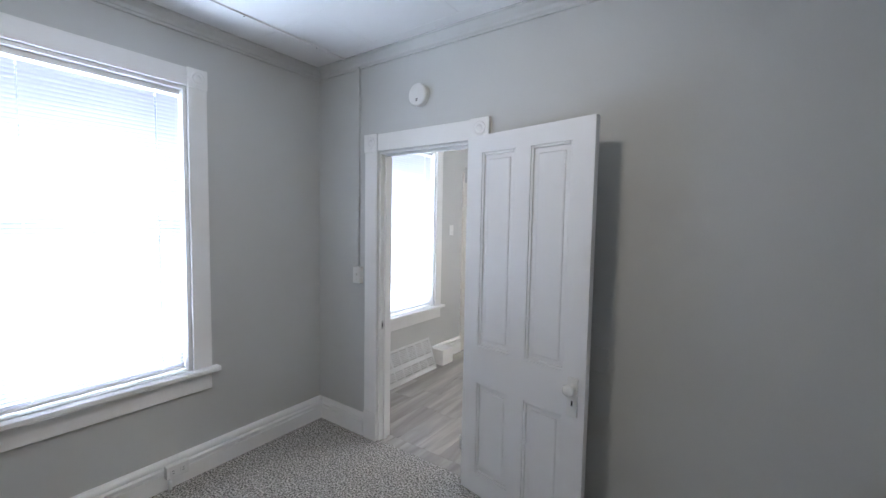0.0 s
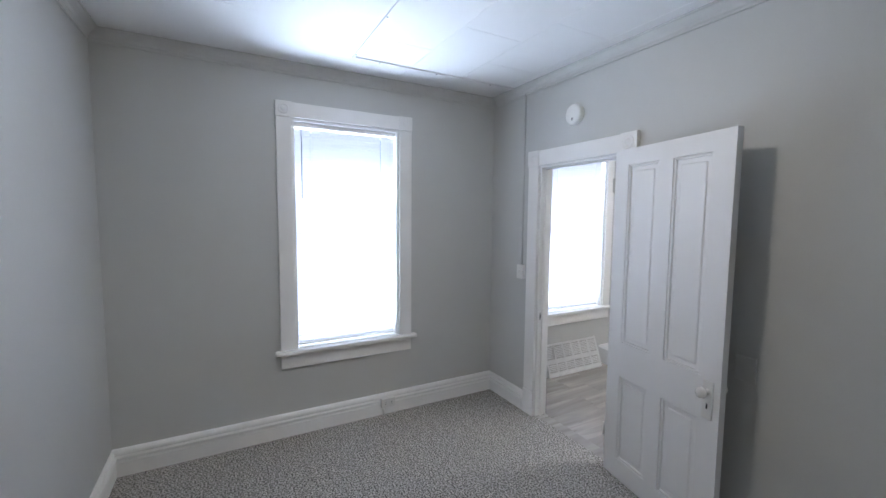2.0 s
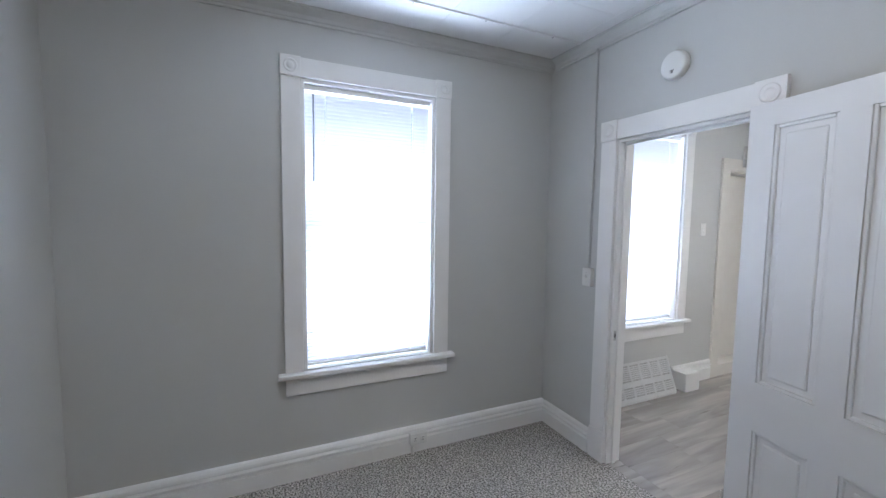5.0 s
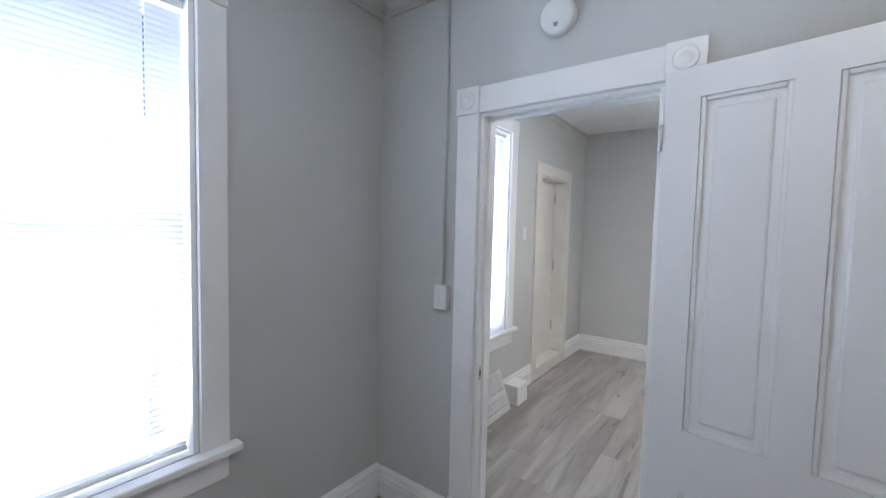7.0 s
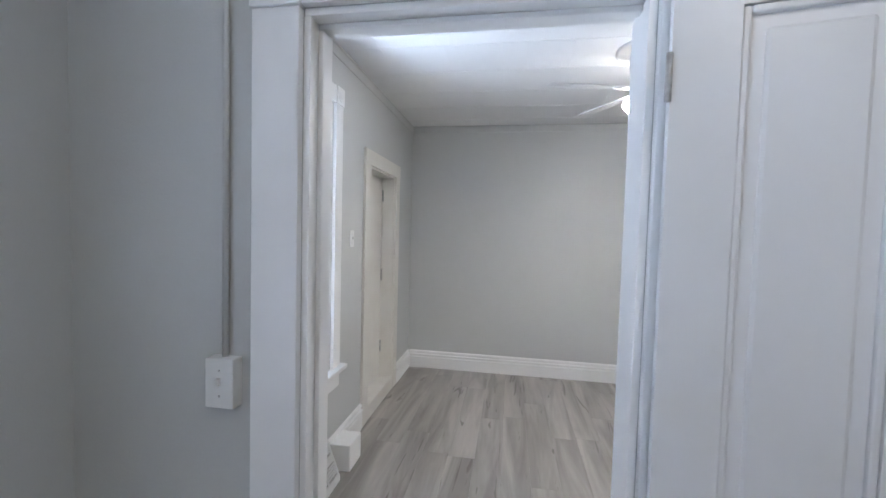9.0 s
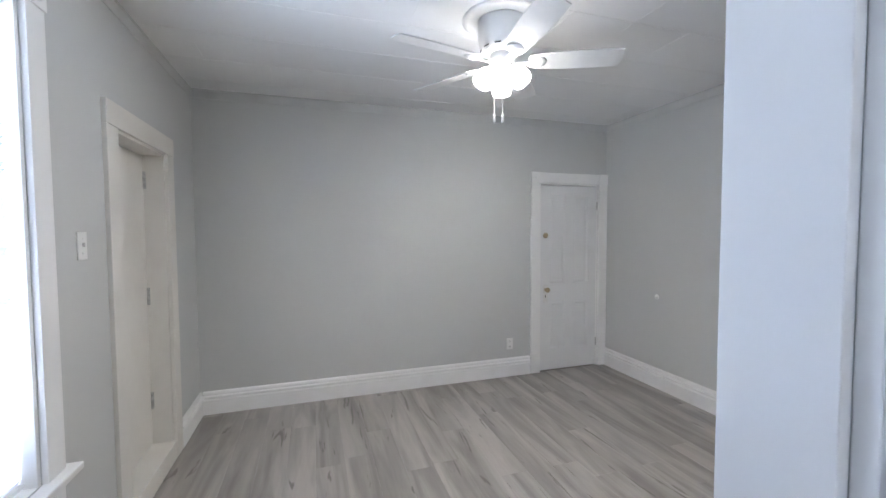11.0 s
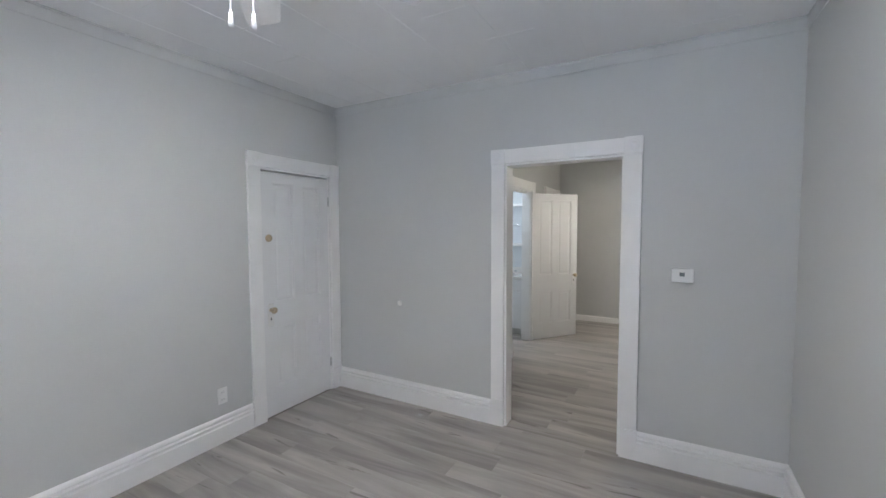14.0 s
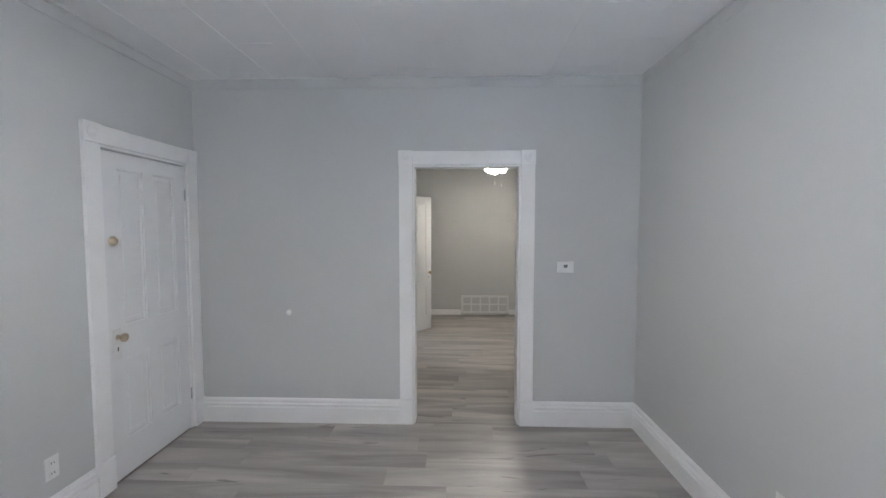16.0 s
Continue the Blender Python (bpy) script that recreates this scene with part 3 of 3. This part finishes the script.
# ---- exterior door in the living room ----
def exterior_door():
    y0, y1, z0, z1 = FD
    ob = thing("door_exterior", None, None, "white flush entry door with warm light in its colour, closed, deep in its frame", "door", "structure")
    part("door_leaf", boxed(WX - 0.155, WX - 0.115, y0 + 0.016, y1 - 0.016, z0 + 0.012, z1 - 0.02, bevel=0.002), WARM_LIT, ob)
    for k, hz in enumerate((0.36, 1.05, 1.80)):
        part("hinge", lathe(bmesh.new(), [(0, 0), (0.009, 0), (0.009, 0.11), (0, 0.11)], Matrix.Translation((WX - 0.108, y1 - 0.019, hz)), 10), STEEL, ob, "grey steel hinge")
    tr = thing("trim_exterior_door", None, None, "white painted casing and jamb of the entry door", "door casing", "structure")
    for u0, u1 in ((y0 - 0.001, y0 + 0.014), (y1 - 0.014, y1 + 0.001)):
        part("jamb", boxed(WX - 0.19, WX + 0.001, u0, u1, z0 + 0.011, z1, bevel=0.0015), WARM_LIT, tr)
    part("jamb_head", boxed(WX - 0.19, WX + 0.001, y0 + 0.014, y1 - 0.014, z1 - 0.014, z1 + 0.001), WARM_LIT, tr)
    for s0 in (y0 - 0.12, y1):
        part("casing_side", boxed(WX, WX + 0.021, s0, s0 + 0.118, 0.001, z1 - 0.0005, bevel=0.002), WARM_LIT, tr)
    part("casing_head", boxed(WX, WX + 0.023, y0 - 0.122, y1 + 0.12, z1, z1 + 0.115, bevel=0.002), WARM_LIT, tr)
    part("threshold", boxed(WX - 0.19, WX + 0.018, y0, y1, 0.001, z0 + 0.010, bevel=0.002), WARM_LIT, tr, "white painted raised threshold board")


exterior_door()


# ---- wall fixtures ----
def plate_matrix(face, axis, sign, a, z):
    return frame_matrix(face, axis, sign, a) @ Matrix.Translation((0, 0, z))


def switch_plate(face, axis, sign, a, z, label, deep=0.006):
    ob = thing("light_switch", None, None, label, "light switch", group="wall plates")
    m = plate_matrix(face, axis, sign, a, z)
    part("plate", placed(boxed(-0.036, 0.036, 0, deep, -0.058, 0.058, bevel=0.0025), m), PLASTIC, ob)
    part("toggle", placed(boxed(-0.005, 0.005, deep, deep + 0.011, -0.004, 0.014, bevel=0.0015), m), PLASTIC, ob)
    for s in (-0.03, 0.03):
        part("screw", lathe(bmesh.new(), [(0, 0), (0.003, 0), (0.002, 0.001), (0, 0.001)], m @ Matrix.Translation((0, deep, s)) @ Euler((-math.pi / 2, 0, 0)).to_matrix().to_4x4(), 8), STEEL, ob)
    return ob


def outlet(face, axis, sign, a, z, label, wide=False, deep=0.006):
    ob = thing("outlet", None, None, label, "outlet", group="wall plates")
    m = plate_matrix(face, axis, sign, a, z)
    if wide:
        m = m @ Euler((0, math.pi / 2, 0)).to_matrix().to_4x4()
    part("plate", placed(boxed(-0.036, 0.036, 0, deep, -0.058, 0.058, bevel=0.0025), m), PLASTIC, ob)
    for s in (-0.026, 0.026):
        soc = part("socket", placed(boxed(-0.017, 0.017, deep, deep + 0.003, s - 0.015, s + 0.015, bevel=0.001), m), PLASTIC, ob)
        for u in (-0.007, 0.007):
            part("slot", placed(boxed(u - 0.0015, u + 0.0015, deep + 0.0025, deep + 0.0035, s - 0.005, s + 0.005), m), DARK, soc)
    return ob


box_switch = switch_plate(DY, "x", -1, -2.152, 1.17, "white surface-mounted light switch box fed by a conduit", 0.034)
pipe = thing("conduit", lathe(bmesh.new(), [(0, 0), (0.0075, 0), (0.0075, 1.40), (0, 1.40)], Matrix.Translation((-2.152, DY - 0.011, 1.225)), 12), CROWN, "grey painted surface conduit above the switch", "conduit")
base_outlet = outlet(WX + 0.044, "y", 1, 1.02, 0.108, "white surface outlet box on the baseboard", True, 0.036)
part("cord_stub", lathe(bmesh.new(), [(0, 0), (0.010, 0), (0.010, 0.05), (0, 0.05)], Matrix.Translation((WX + 0.060, 0.985, 0.004)), 10), PLASTIC, base_outlet)
thing("wall_plate", placed(boxed(-0.045, 0.045, 0, 0.007, -0.060, 0.060, bevel=0.003), plate_matrix(DY, "x", -1, -0.49, 0.905)), WALL, "blank wall plate painted over in wall grey behind the door", "wall plate")
switch_plate(WX, "y", 1, 3.90, 1.465, "white toggle light switch beside the entry door")
outlet(NY, "x", -1, 0.250, 0.338, "white wall outlet above the baseboard")
outlet(SY, "x", 1, 0.03, 0.36, "white wall outlet on the grey wall")


def smoke_alarm():
    ob = thing("smoke_alarm", None, None, "round white smoke alarm high on the wall", "smoke alarm")
    m = Matrix.Translation((-1.618, DY, 2.337)) @ Euler((math.pi / 2, 0, 0)).to_matrix().to_4x4()
    part("base", lathe(bmesh.new(), [(0, 0), (0.070, 0), (0.072, 0.012), (0.070, 0.014), (0, 0.014)], m, 40), PLASTIC, ob)
    part("cover", lathe(bmesh.new(), [(0, 0.0142), (0.069, 0.0142), (0.071, 0.026), (0.066, 0.036), (0.060, 0.039), (0, 0.041)], m, 40), PLASTIC, ob)
    for k in range(3):
        part("sounder_slot", placed(boxed(-0.010 + 0.002 * k, 0.010 - 0.002 * k, -0.030 - 0.006 * k, -0.027 - 0.006 * k, 0.039, 0.0415), m), DARK, ob)
    return ob


smoke_alarm()


def thermostat():
    ob = thing("thermostat", None, None, "white thermostat with a small grey display", "thermostat")
    part("case", boxed(EX - 0.026, EX, 2.668, 2.788, 1.203, 1.288, bevel=0.004), PLASTIC, ob)
    part("display", boxed(EX - 0.028, EX - 0.0255, 2.716, 2.744, 1.241, 1.264), SCREEN, ob, "grey display")
    for k in range(2):
        part("button", boxed(EX - 0.029, EX - 0.0255, 2.684, 2.696, 1.235 + 0.02 * k, 1.245 + 0.02 * k, bevel=0.001), PLASTIC, ob)


thermostat()
thing("door_stop_bumper", lathe(bmesh.new(), [(0, 0), (0.022, 0), (0.024, 0.006), (0.018, 0.014), (0, 0.018)], Matrix.Translation((EX, 4.87, 0.878)) @ Euler((0, -math.pi / 2, 0)).to_matrix().to_4x4(), 20), PLASTIC, "round white wall bumper for a door knob", "wall bumper")


# ---- heating grilles ----
def floor_register():
    ob = thing("baseboard_register", None, None, "white slanted metal baseboard register with louvred vents", "register")
    y0, y1, z0, z1, d0, d1 = 2.72, 3.478, 0.028, 0.312, 0.125, 0.016
    m = Matrix.Translation((WX + d0, y0, z0)) @ Euler((0, -math.atan2(d0 - d1, z1 - z0), 0)).to_matrix().to_4x4()
    length, high = y1 - y0, math.hypot(z1 - z0, d0 - d1)
    cols, rows = 6, ((0.022, 0.105), (0.150, high - 0.022))
    bm = bmesh.new()
    box(bm, -0.004, 0, 0, length, 0, 0.022)
    box(bm, -0.004, 0, 0, length, 0.105, 0.150)
    box(bm, -0.004, 0, 0, length, high - 0.022, high)
    pitch = (length - 0.02) / cols
    for a, b in rows:
        for k in range(cols + 1):
            c = 0.01 + k * pitch
            box(bm, -0.004, 0, max(0, c - 0.010), min(length, c + 0.010), a, b)
    part("face_plate", placed(bm, m), METALW, ob)
    part("backing", placed(boxed(-0.022, -0.020, 0.004, length - 0.004, 0.004, high - 0.004), m), STEEL, ob, "grey duct behind the louvres")
    lb = boxed(-0.010, -0.002, 0, pitch - 0.020, -0.0048, 0.0048)
    lm = finish(lb, "louvre", METALW)
    for a, b in rows:
        for k in range(cols):
            n = round((b - a) / 0.0170)
            for j in range(1, n):
                s = new("louvre", lm)
                s.parent = ob
                s.matrix_local = m @ Matrix.Translation((0, 0.02 + k * pitch, a + (b - a) * j / n))
    for y in (y0, y1 - 0.004):
        side = bmesh.new()
        rings = [[side.verts.new(v) for v in ((WX, yy, 0.001), (WX + d0, yy, 0.001), (WX + d0, yy, z0), (WX + d1, yy, z1), (WX, yy, z1))] for yy in (y, y + 0.004)]
        side.faces.new(rings[0]), side.faces.new(rings[1][::-1])
        for i in range(5):
            side.faces.new((rings[0][i], rings[0][(i + 1) % 5], rings[1][(i + 1) % 5], rings[1][i]))
        part("end_cap", side, METALW, ob)
    part("foot_strip", boxed(WX + d0 - 0.006, WX + d0 + 0.001, y0 + 0.004, y1 - 0.004, 0.001, z0, bevel=0.001), METALW, ob)


floor_register()
thing("pipe_cover", boxed(WX, WX + 0.152, 3.56, 3.752, 0.001, 0.170, bevel=0.006), TRIM, "small white boxed pipe cover beside the register", "pipe cover")


def wall_grille():
    ob = thing("wall_grille", None, None, "white return-air grille with square openings low on the wall", "grille")
    x, y0, y1, z0, z1 = KE, 2.635, 3.467, 0.03, 0.345
    part("backing", boxed(x - 0.004, x, y0 + 0.01, y1 - 0.01, z0 + 0.01, z1 - 0.01), WALL, ob)
    for a, b in ((z0, z0 + 0.035), (z1 - 0.035, z1), ((z0 + z1) / 2 - 0.012, (z0 + z1) / 2 + 0.012)):
        part("rail", boxed(x - 0.02, x - 0.0045, y0 + 0.036, y1 - 0.036, a, b, bevel=0.002), METALW, ob)
    for k in range(6):
        c = y0 + 0.018 + (y1 - y0 - 0.036) * k / 5
        w = 0.018 if k in (0, 5) else 0.012
        part("bar", boxed(x - 0.022, x - 0.0045, c - w, c + w, z0, z1, bevel=0.002), METALW, ob)


wall_grille()


# ---- ceiling fans ----
def ceiling_fan(x, y, spin, shade_spin, label, glow, lit):
    ob = thing("ceiling_fan", None, None, label, "ceiling fan", group="ceiling fans")
    ob.location = (x, y, CZ)
    part("ceiling_medallion", lathe(bmesh.new(), [(0, -0.001), (0.215, -0.001), (0.215, -0.010), (0.202, -0.018), (0.186, -0.012), (0.150, -0.012), (0, -0.012)], None, 48), TRIM, ob, "round white ceiling medallion")
    body = part("motor_housing", lathe(bmesh.new(), [(0, -0.0125), (0.128, -0.0125), (0.130, -0.022), (0.130, -0.110), (0.120, -0.150), (0.102, -0.180), (0.092, -0.190), (0, -0.190)], None, 48), METALW, ob, "white enamelled motor housing")
    for k in range(10):
        a = math.radians(36 * k)
        part("vent_slot", placed(boxed(-0.017, 0.017, -0.001, 0.003, -0.004, 0.004), Matrix.Rotation(a, 4, "Z") @ Matrix.Translation((0, -0.1140, -0.166)) @ Matrix.Rotation(radians(-40), 4, "X")), DARK, body)
    part("hub", lathe(bmesh.new(), [(0, -0.190), (0.064, -0.190), (0.068, -0.205), (0.068, -0.240), (0.055, -0.258), (0.040, -0.268), (0.030, -0.292), (0.016, -0.302), (0, -0.304)], None, 32), METALW, ob)
    for k in range(5):
        r = Matrix.Rotation(math.radians(spin + 72 * k), 4, "Z")
        tilt = r @ Matrix.Translation((0, 0, -0.236)) @ Matrix.Rotation(radians(-14), 4, "X")
        bm = bmesh.new()
        outline = []
        for q in range(9):
            u = q / 8
            outline.append((0.155 + 0.475 * u, 0.046 + 0.030 * math.sin(math.pi * (0.08 + 0.62 * u)) - 0.004 * u))
        ring = [(a, -b) for a, b in outline] + [(0.637, -0.045), (0.640, 0.03)] + [(a, b) for a, b in outline[::-1]] + [(0.145, 0.03), (0.145, -0.03)]
        tops = [[bm.verts.new((a, b, h)) for a, b in ring] for h in (0.0, 0.006)]
        n = len(ring)
        bm.faces.new(tops[0][::-1]), bm.faces.new(tops[1])
        for i in range(n):
            bm.faces.new((tops[0][i], tops[0][(i + 1) % n], tops[1][(i + 1) % n], tops[1][i]))
        blade = part("blade", placed(bm, tilt), METALW, ob, "white fan blade")
        arm = boxed(0.060, 0.165, -0.011, 0.011, -0.012, -0.002, bevel=0.003)
        lathe(arm, [(0, -0.013), (0.030, -0.013), (0.034, -0.009), (0.043, -0.008), (0.047, -0.001), (0, -0.001)], Matrix.Translation((0.195, 0, 0)), 24)
        part("blade_iron", placed(arm, tilt), METALW, blade, "white scrolled blade bracket")
    for k in range(3):
        r = Matrix.Rotation(math.radians(shade_spin + 120 * k), 4, "Z") @ Matrix.Translation((0.042, 0, -0.252)) @ Matrix.Rotation(radians(-38), 4, "Y")
        holder = part("lamp_holder", lathe(bmesh.new(), [(0, 0.010), (0.017, 0.010), (0.022, -0.02), (0.024, -0.045), (0, -0.045)], r, 20), METALW, ob)
        part("glass_shade", lathe(bmesh.new(), [(0.022, -0.040), (0.034, -0.050), (0.047, -0.070), (0.055, -0.098), (0.056, -0.122), (0.052, -0.140), (0.049, -0.141), (0.053, -0.122), (0.051, -0.098), (0.043, -0.072), (0.030, -0.052)], r, 28), glow, holder, "lit frosted glass bell shade")
        part("bulb", lathe(bmesh.new(), [(0, -0.046), (0.014, -0.050), (0.018, -0.066), (0.029, -0.085), (0.030, -0.100), (0.022, -0.117), (0, -0.124)], r, 16), lit, holder, "lit round bulb")
    for cx, cy, cz in ((-0.038, 0.014, -0.552), (-0.03, -0.075, -0.577)):
        ch = part("pull_chain", boxed(cx - 0.0012, cx + 0.0012, cy - 0.0012, cy + 0.0012, cz + 0.045, -0.275), PLASTIC, ob, "thin pull chain")
        part("pull", lathe(bmesh.new(), [(0, 0.048), (0.004, 0.045), (0.0075, 0.012), (0.0075, 0.002), (0, 0)], Matrix.Translation((cx, cy, cz)), 12), PLASTIC, ch, "white pull knob")
    return ob


ceiling_fan(-0.675, 3.90, -24, 64, "white five-blade ceiling fan with three lit glass shades", SHADE, BULB)
ceiling_fan(3.95, 3.02, 10, 120, "white ceiling fan with warm lit shades in the kitchen", KSHADE, KBULB)

dome = thing("ceiling_light", None, None, "round lit frosted dome light on the bedroom ceiling", "ceiling light")
part("canopy", lathe(bmesh.new(), [(0, CZ - 0.001), (0.125, CZ - 0.001), (0.13, CZ - 0.015), (0, CZ - 0.015)], Matrix.Translation((-0.92, 0.72, 0)), 32), METALW, dome)
part("glass_shade", lathe(bmesh.new(), [(0.115, CZ - 0.0155), (0.115, CZ - 0.025), (0.09, CZ - 0.045), (0.05, CZ - 0.058), (0, CZ - 0.062)], Matrix.Translation((-0.92, 0.72, 0)), 32), DOME, dome, "lit frosted glass bowl")


# ---- bathroom seen through its door ----
def bathroom():
    van = thing("bathroom_vanity", None, None, "white bathroom vanity cabinet with arched toe board", "vanity")
    x0, y0, y1 = 4.02, 4.56, 5.50
    part("body", boxed(x0 + 0.02, 4.495, y0, y1, 0.09, 0.80, bevel=0.002), DOORPAINT, van)
    part("toe_kick", boxed(x0 + 0.06, 4.495, y0 + 0.01, y1 - 0.01, 0.001, 0.0895), WALL, van, "grey recessed toe kick")
    for k in range(2):
        a = y0 + 0.012 + 0.46 * k
        part("drawer_front", boxed(x0, x0 + 0.0195, a, a + 0.455, 0.64, 0.785, bevel=0.004), DOORPAINT, van)
        part("cabinet_door", boxed(x0, x0 + 0.0195, a, a + 0.455, 0.105, 0.625, bevel=0.004), DOORPAINT, van)
    top = thing("vanity_top", boxed(x0 - 0.02, 4.498, y0 - 0.015, y1 + 0.015, 0.801, 0.84, bevel=0.006), PORCELAIN, "white cultured marble vanity top with backsplash", "countertop")
    part("backsplash", boxed(4.478, 4.498, y0 - 0.015, y1 + 0.015, 0.8405, 0.93, bevel=0.004), PORCELAIN, top)
    tap = thing("faucet", lathe(bmesh.new(), [(0, 0), (0.024, 0), (0.022, 0.012), (0.011, 0.02), (0.010, 0.15), (0, 0.152)], Matrix.Translation((4.34, 4.90, 0.8405)), 16), CHROME, "chrome gooseneck faucet on the vanity top", "faucet")
    sp = bmesh.new()
    for k in range(9):
        a = math.pi * k / 8
        lathe(sp, [(0, -0.010), (0.009, -0.006), (0.009, 0.006), (0, 0.010)], Matrix.Translation((4.34 - 0.05 + 0.05 * math.cos(a), 4.90, 0.9905 + 0.05 * math.sin(a))), 10)
    part("spout", sp, CHROME, tap)
    for y in (4.82, 4.98):
        part("tap_handle", lathe(bmesh.new(), [(0, 0), (0.02, 0), (0.016, 0.03), (0.022, 0.05), (0, 0.055)], Matrix.Translation((4.38, y, 0.8405)), 14), CHROME, tap)
    for z, label in ((1.26, "white wall shelf above the vanity"), (1.86, "white upper wall shelf")):
        thing("wall_shelf", boxed(4.38, 4.499, 4.64, 5.6, z, z + 0.035, bevel=0.003), TRIM, label, "shelf", group="bathroom shelves")
    thing("shelf_side", boxed(4.38, 4.499, 5.6005, 5.63, 1.26, 1.895, bevel=0.003), TRIM, "white upright board joining the bathroom shelves", "shelf side")
    bar = thing("towel_bar", lathe(bmesh.new(), [(0, 0), (0.008, 0), (0.008, 0.62), (0, 0.62)], Matrix.Translation((4.44, 5.42, 1.565)) @ Euler((math.pi / 2, 0, 0)).to_matrix().to_4x4(), 12), CHROME, "chrome towel bar on the bathroom wall", "towel bar")
    for y in (4.81, 5.40):
        part("bracket", boxed(4.43, 4.499, y - 0.012, y + 0.012, 1.55, 1.58, bevel=0.004), CHROME, bar)
    # Added glowing bowl, out of view, that brightens the vanity and shelves.
    lamp = thing("bathroom_fill_light", None, None, "unseen white ceiling light added to brighten the bathroom", "ceiling light")
    part("glass_shade", lathe(bmesh.new(), [(0, CZ - 0.001), (0.12, CZ - 0.001), (0.12, CZ - 0.03), (0.07, CZ - 0.08), (0, CZ - 0.09)], Matrix.Translation((3.4, 5.4, 0)), 24), glowing("cool_fill_glow", (0.90, 0.96, 1.0), 78.0), lamp)


bathroom()


# ---- small details ----
strike = thing("strike_plate", boxed(BD[0] + 0.0145, BD[0] + 0.0165, 2.082, 2.102, 0.80, 0.86, bevel=0.0008), STEEL, "small painted strike plate in the door jamb", "strike plate")
part("latch_hole", boxed(BD[0] + 0.016, BD[0] + 0.017, 2.087, 2.097, 0.818, 0.842), DARK, strike)
for x, y in ((-2.252, 0.86), (-2.252, 1.30), (-2.252, 1.78), (-2.19, 0.677), (-1.62, 0.677), (-0.9, 1.2)):
    thing("ceiling_nail", lathe(bmesh.new(), [(0, 0.002), (0.0045, 0.002), (0.004, -0.001), (0, -0.0015)], Matrix.Translation((x, y, CZ - 0.0095 if x < -1.5 else CZ)), 10), DARK, "dark nail head in the ceiling batten", "nail", group="ceiling nails")
hook = thing("hook_latch", lathe(bmesh.new(), [(0, 0), (0.012, 0), (0.012, 0.004), (0.006, 0.008), (0.006, 0.03), (0.014, 0.036), (0.012, 0.046), (0, 0.048)], Matrix.Translation((PD[1] - 0.10, KN + 0.029, 1.0)) @ Euler((math.pi / 2, 0, 0)).to_matrix().to_4x4(), 14), STEEL, "small latch knob on the pantry door", "latch")


# ---- plank floors ----
def planks(name, x0, x1, y0, y1, label, seed):
    floor = structure(name, boxed(x0, x1, y0, y1, -0.0118, -0.006), SEAM, label, "floor")
    rnd = random.Random(seed)
    width, length = 0.182, 1.22
    meshes = {}
    x = x0
    while x < x1 - 0.005:
        w = min(width, x1 - x)
        y = y0 - rnd.uniform(0.05, 1.15)
        while y < y1:
            a, b = max(y, y0), min(y + length, y1)
            if b - a > 0.02:
                key = (round(w, 3), round(b - a, 3))
                if key not in meshes:
                    bm = bmesh.new()
                    g = 0.0004
                    lo = [bm.verts.new(v) for v in ((g, g, -0.005), (w - g, g, -0.005), (w - g, b - a - g, -0.005), (g, b - a - g, -0.005))]
                    e = 0.0006
                    hi = [bm.verts.new(v) for v in ((e, e, 0), (w - e, e, 0), (w - e, b - a - e, 0), (e, b - a - e, 0))]
                    bm.faces.new(hi)
                    for i in range(4):
                        bm.faces.new((lo[i], lo[(i + 1) % 4], hi[(i + 1) % 4], hi[i]))
                    meshes[key] = finish(bm, "plank", PLANK)
                ob = new("plank", meshes[key])
                ob.parent = floor
                ob.location = (x, a, 0)
            y += length
        x += width


planks("floor_living_room", WX, EX, SY, NY, "grey wood-look vinyl planks in the living room", 3)
planks("floor_doorway", BD[0], BD[1], DY + 0.0155, SY, "grey wood-look vinyl planks in the bedroom doorway", 5)
planks("floor_kitchen_doorway", EX, KX, *KD, "grey wood-look vinyl planks in the kitchen opening", 7)
planks("floor_kitchen", KX, KE, KS, KN, "grey wood-look vinyl planks in the kitchen", 11)
planks("floor_bathroom", 2.7, 4.5, KN, 6.2, "grey wood-look vinyl planks in the bathroom", 13)
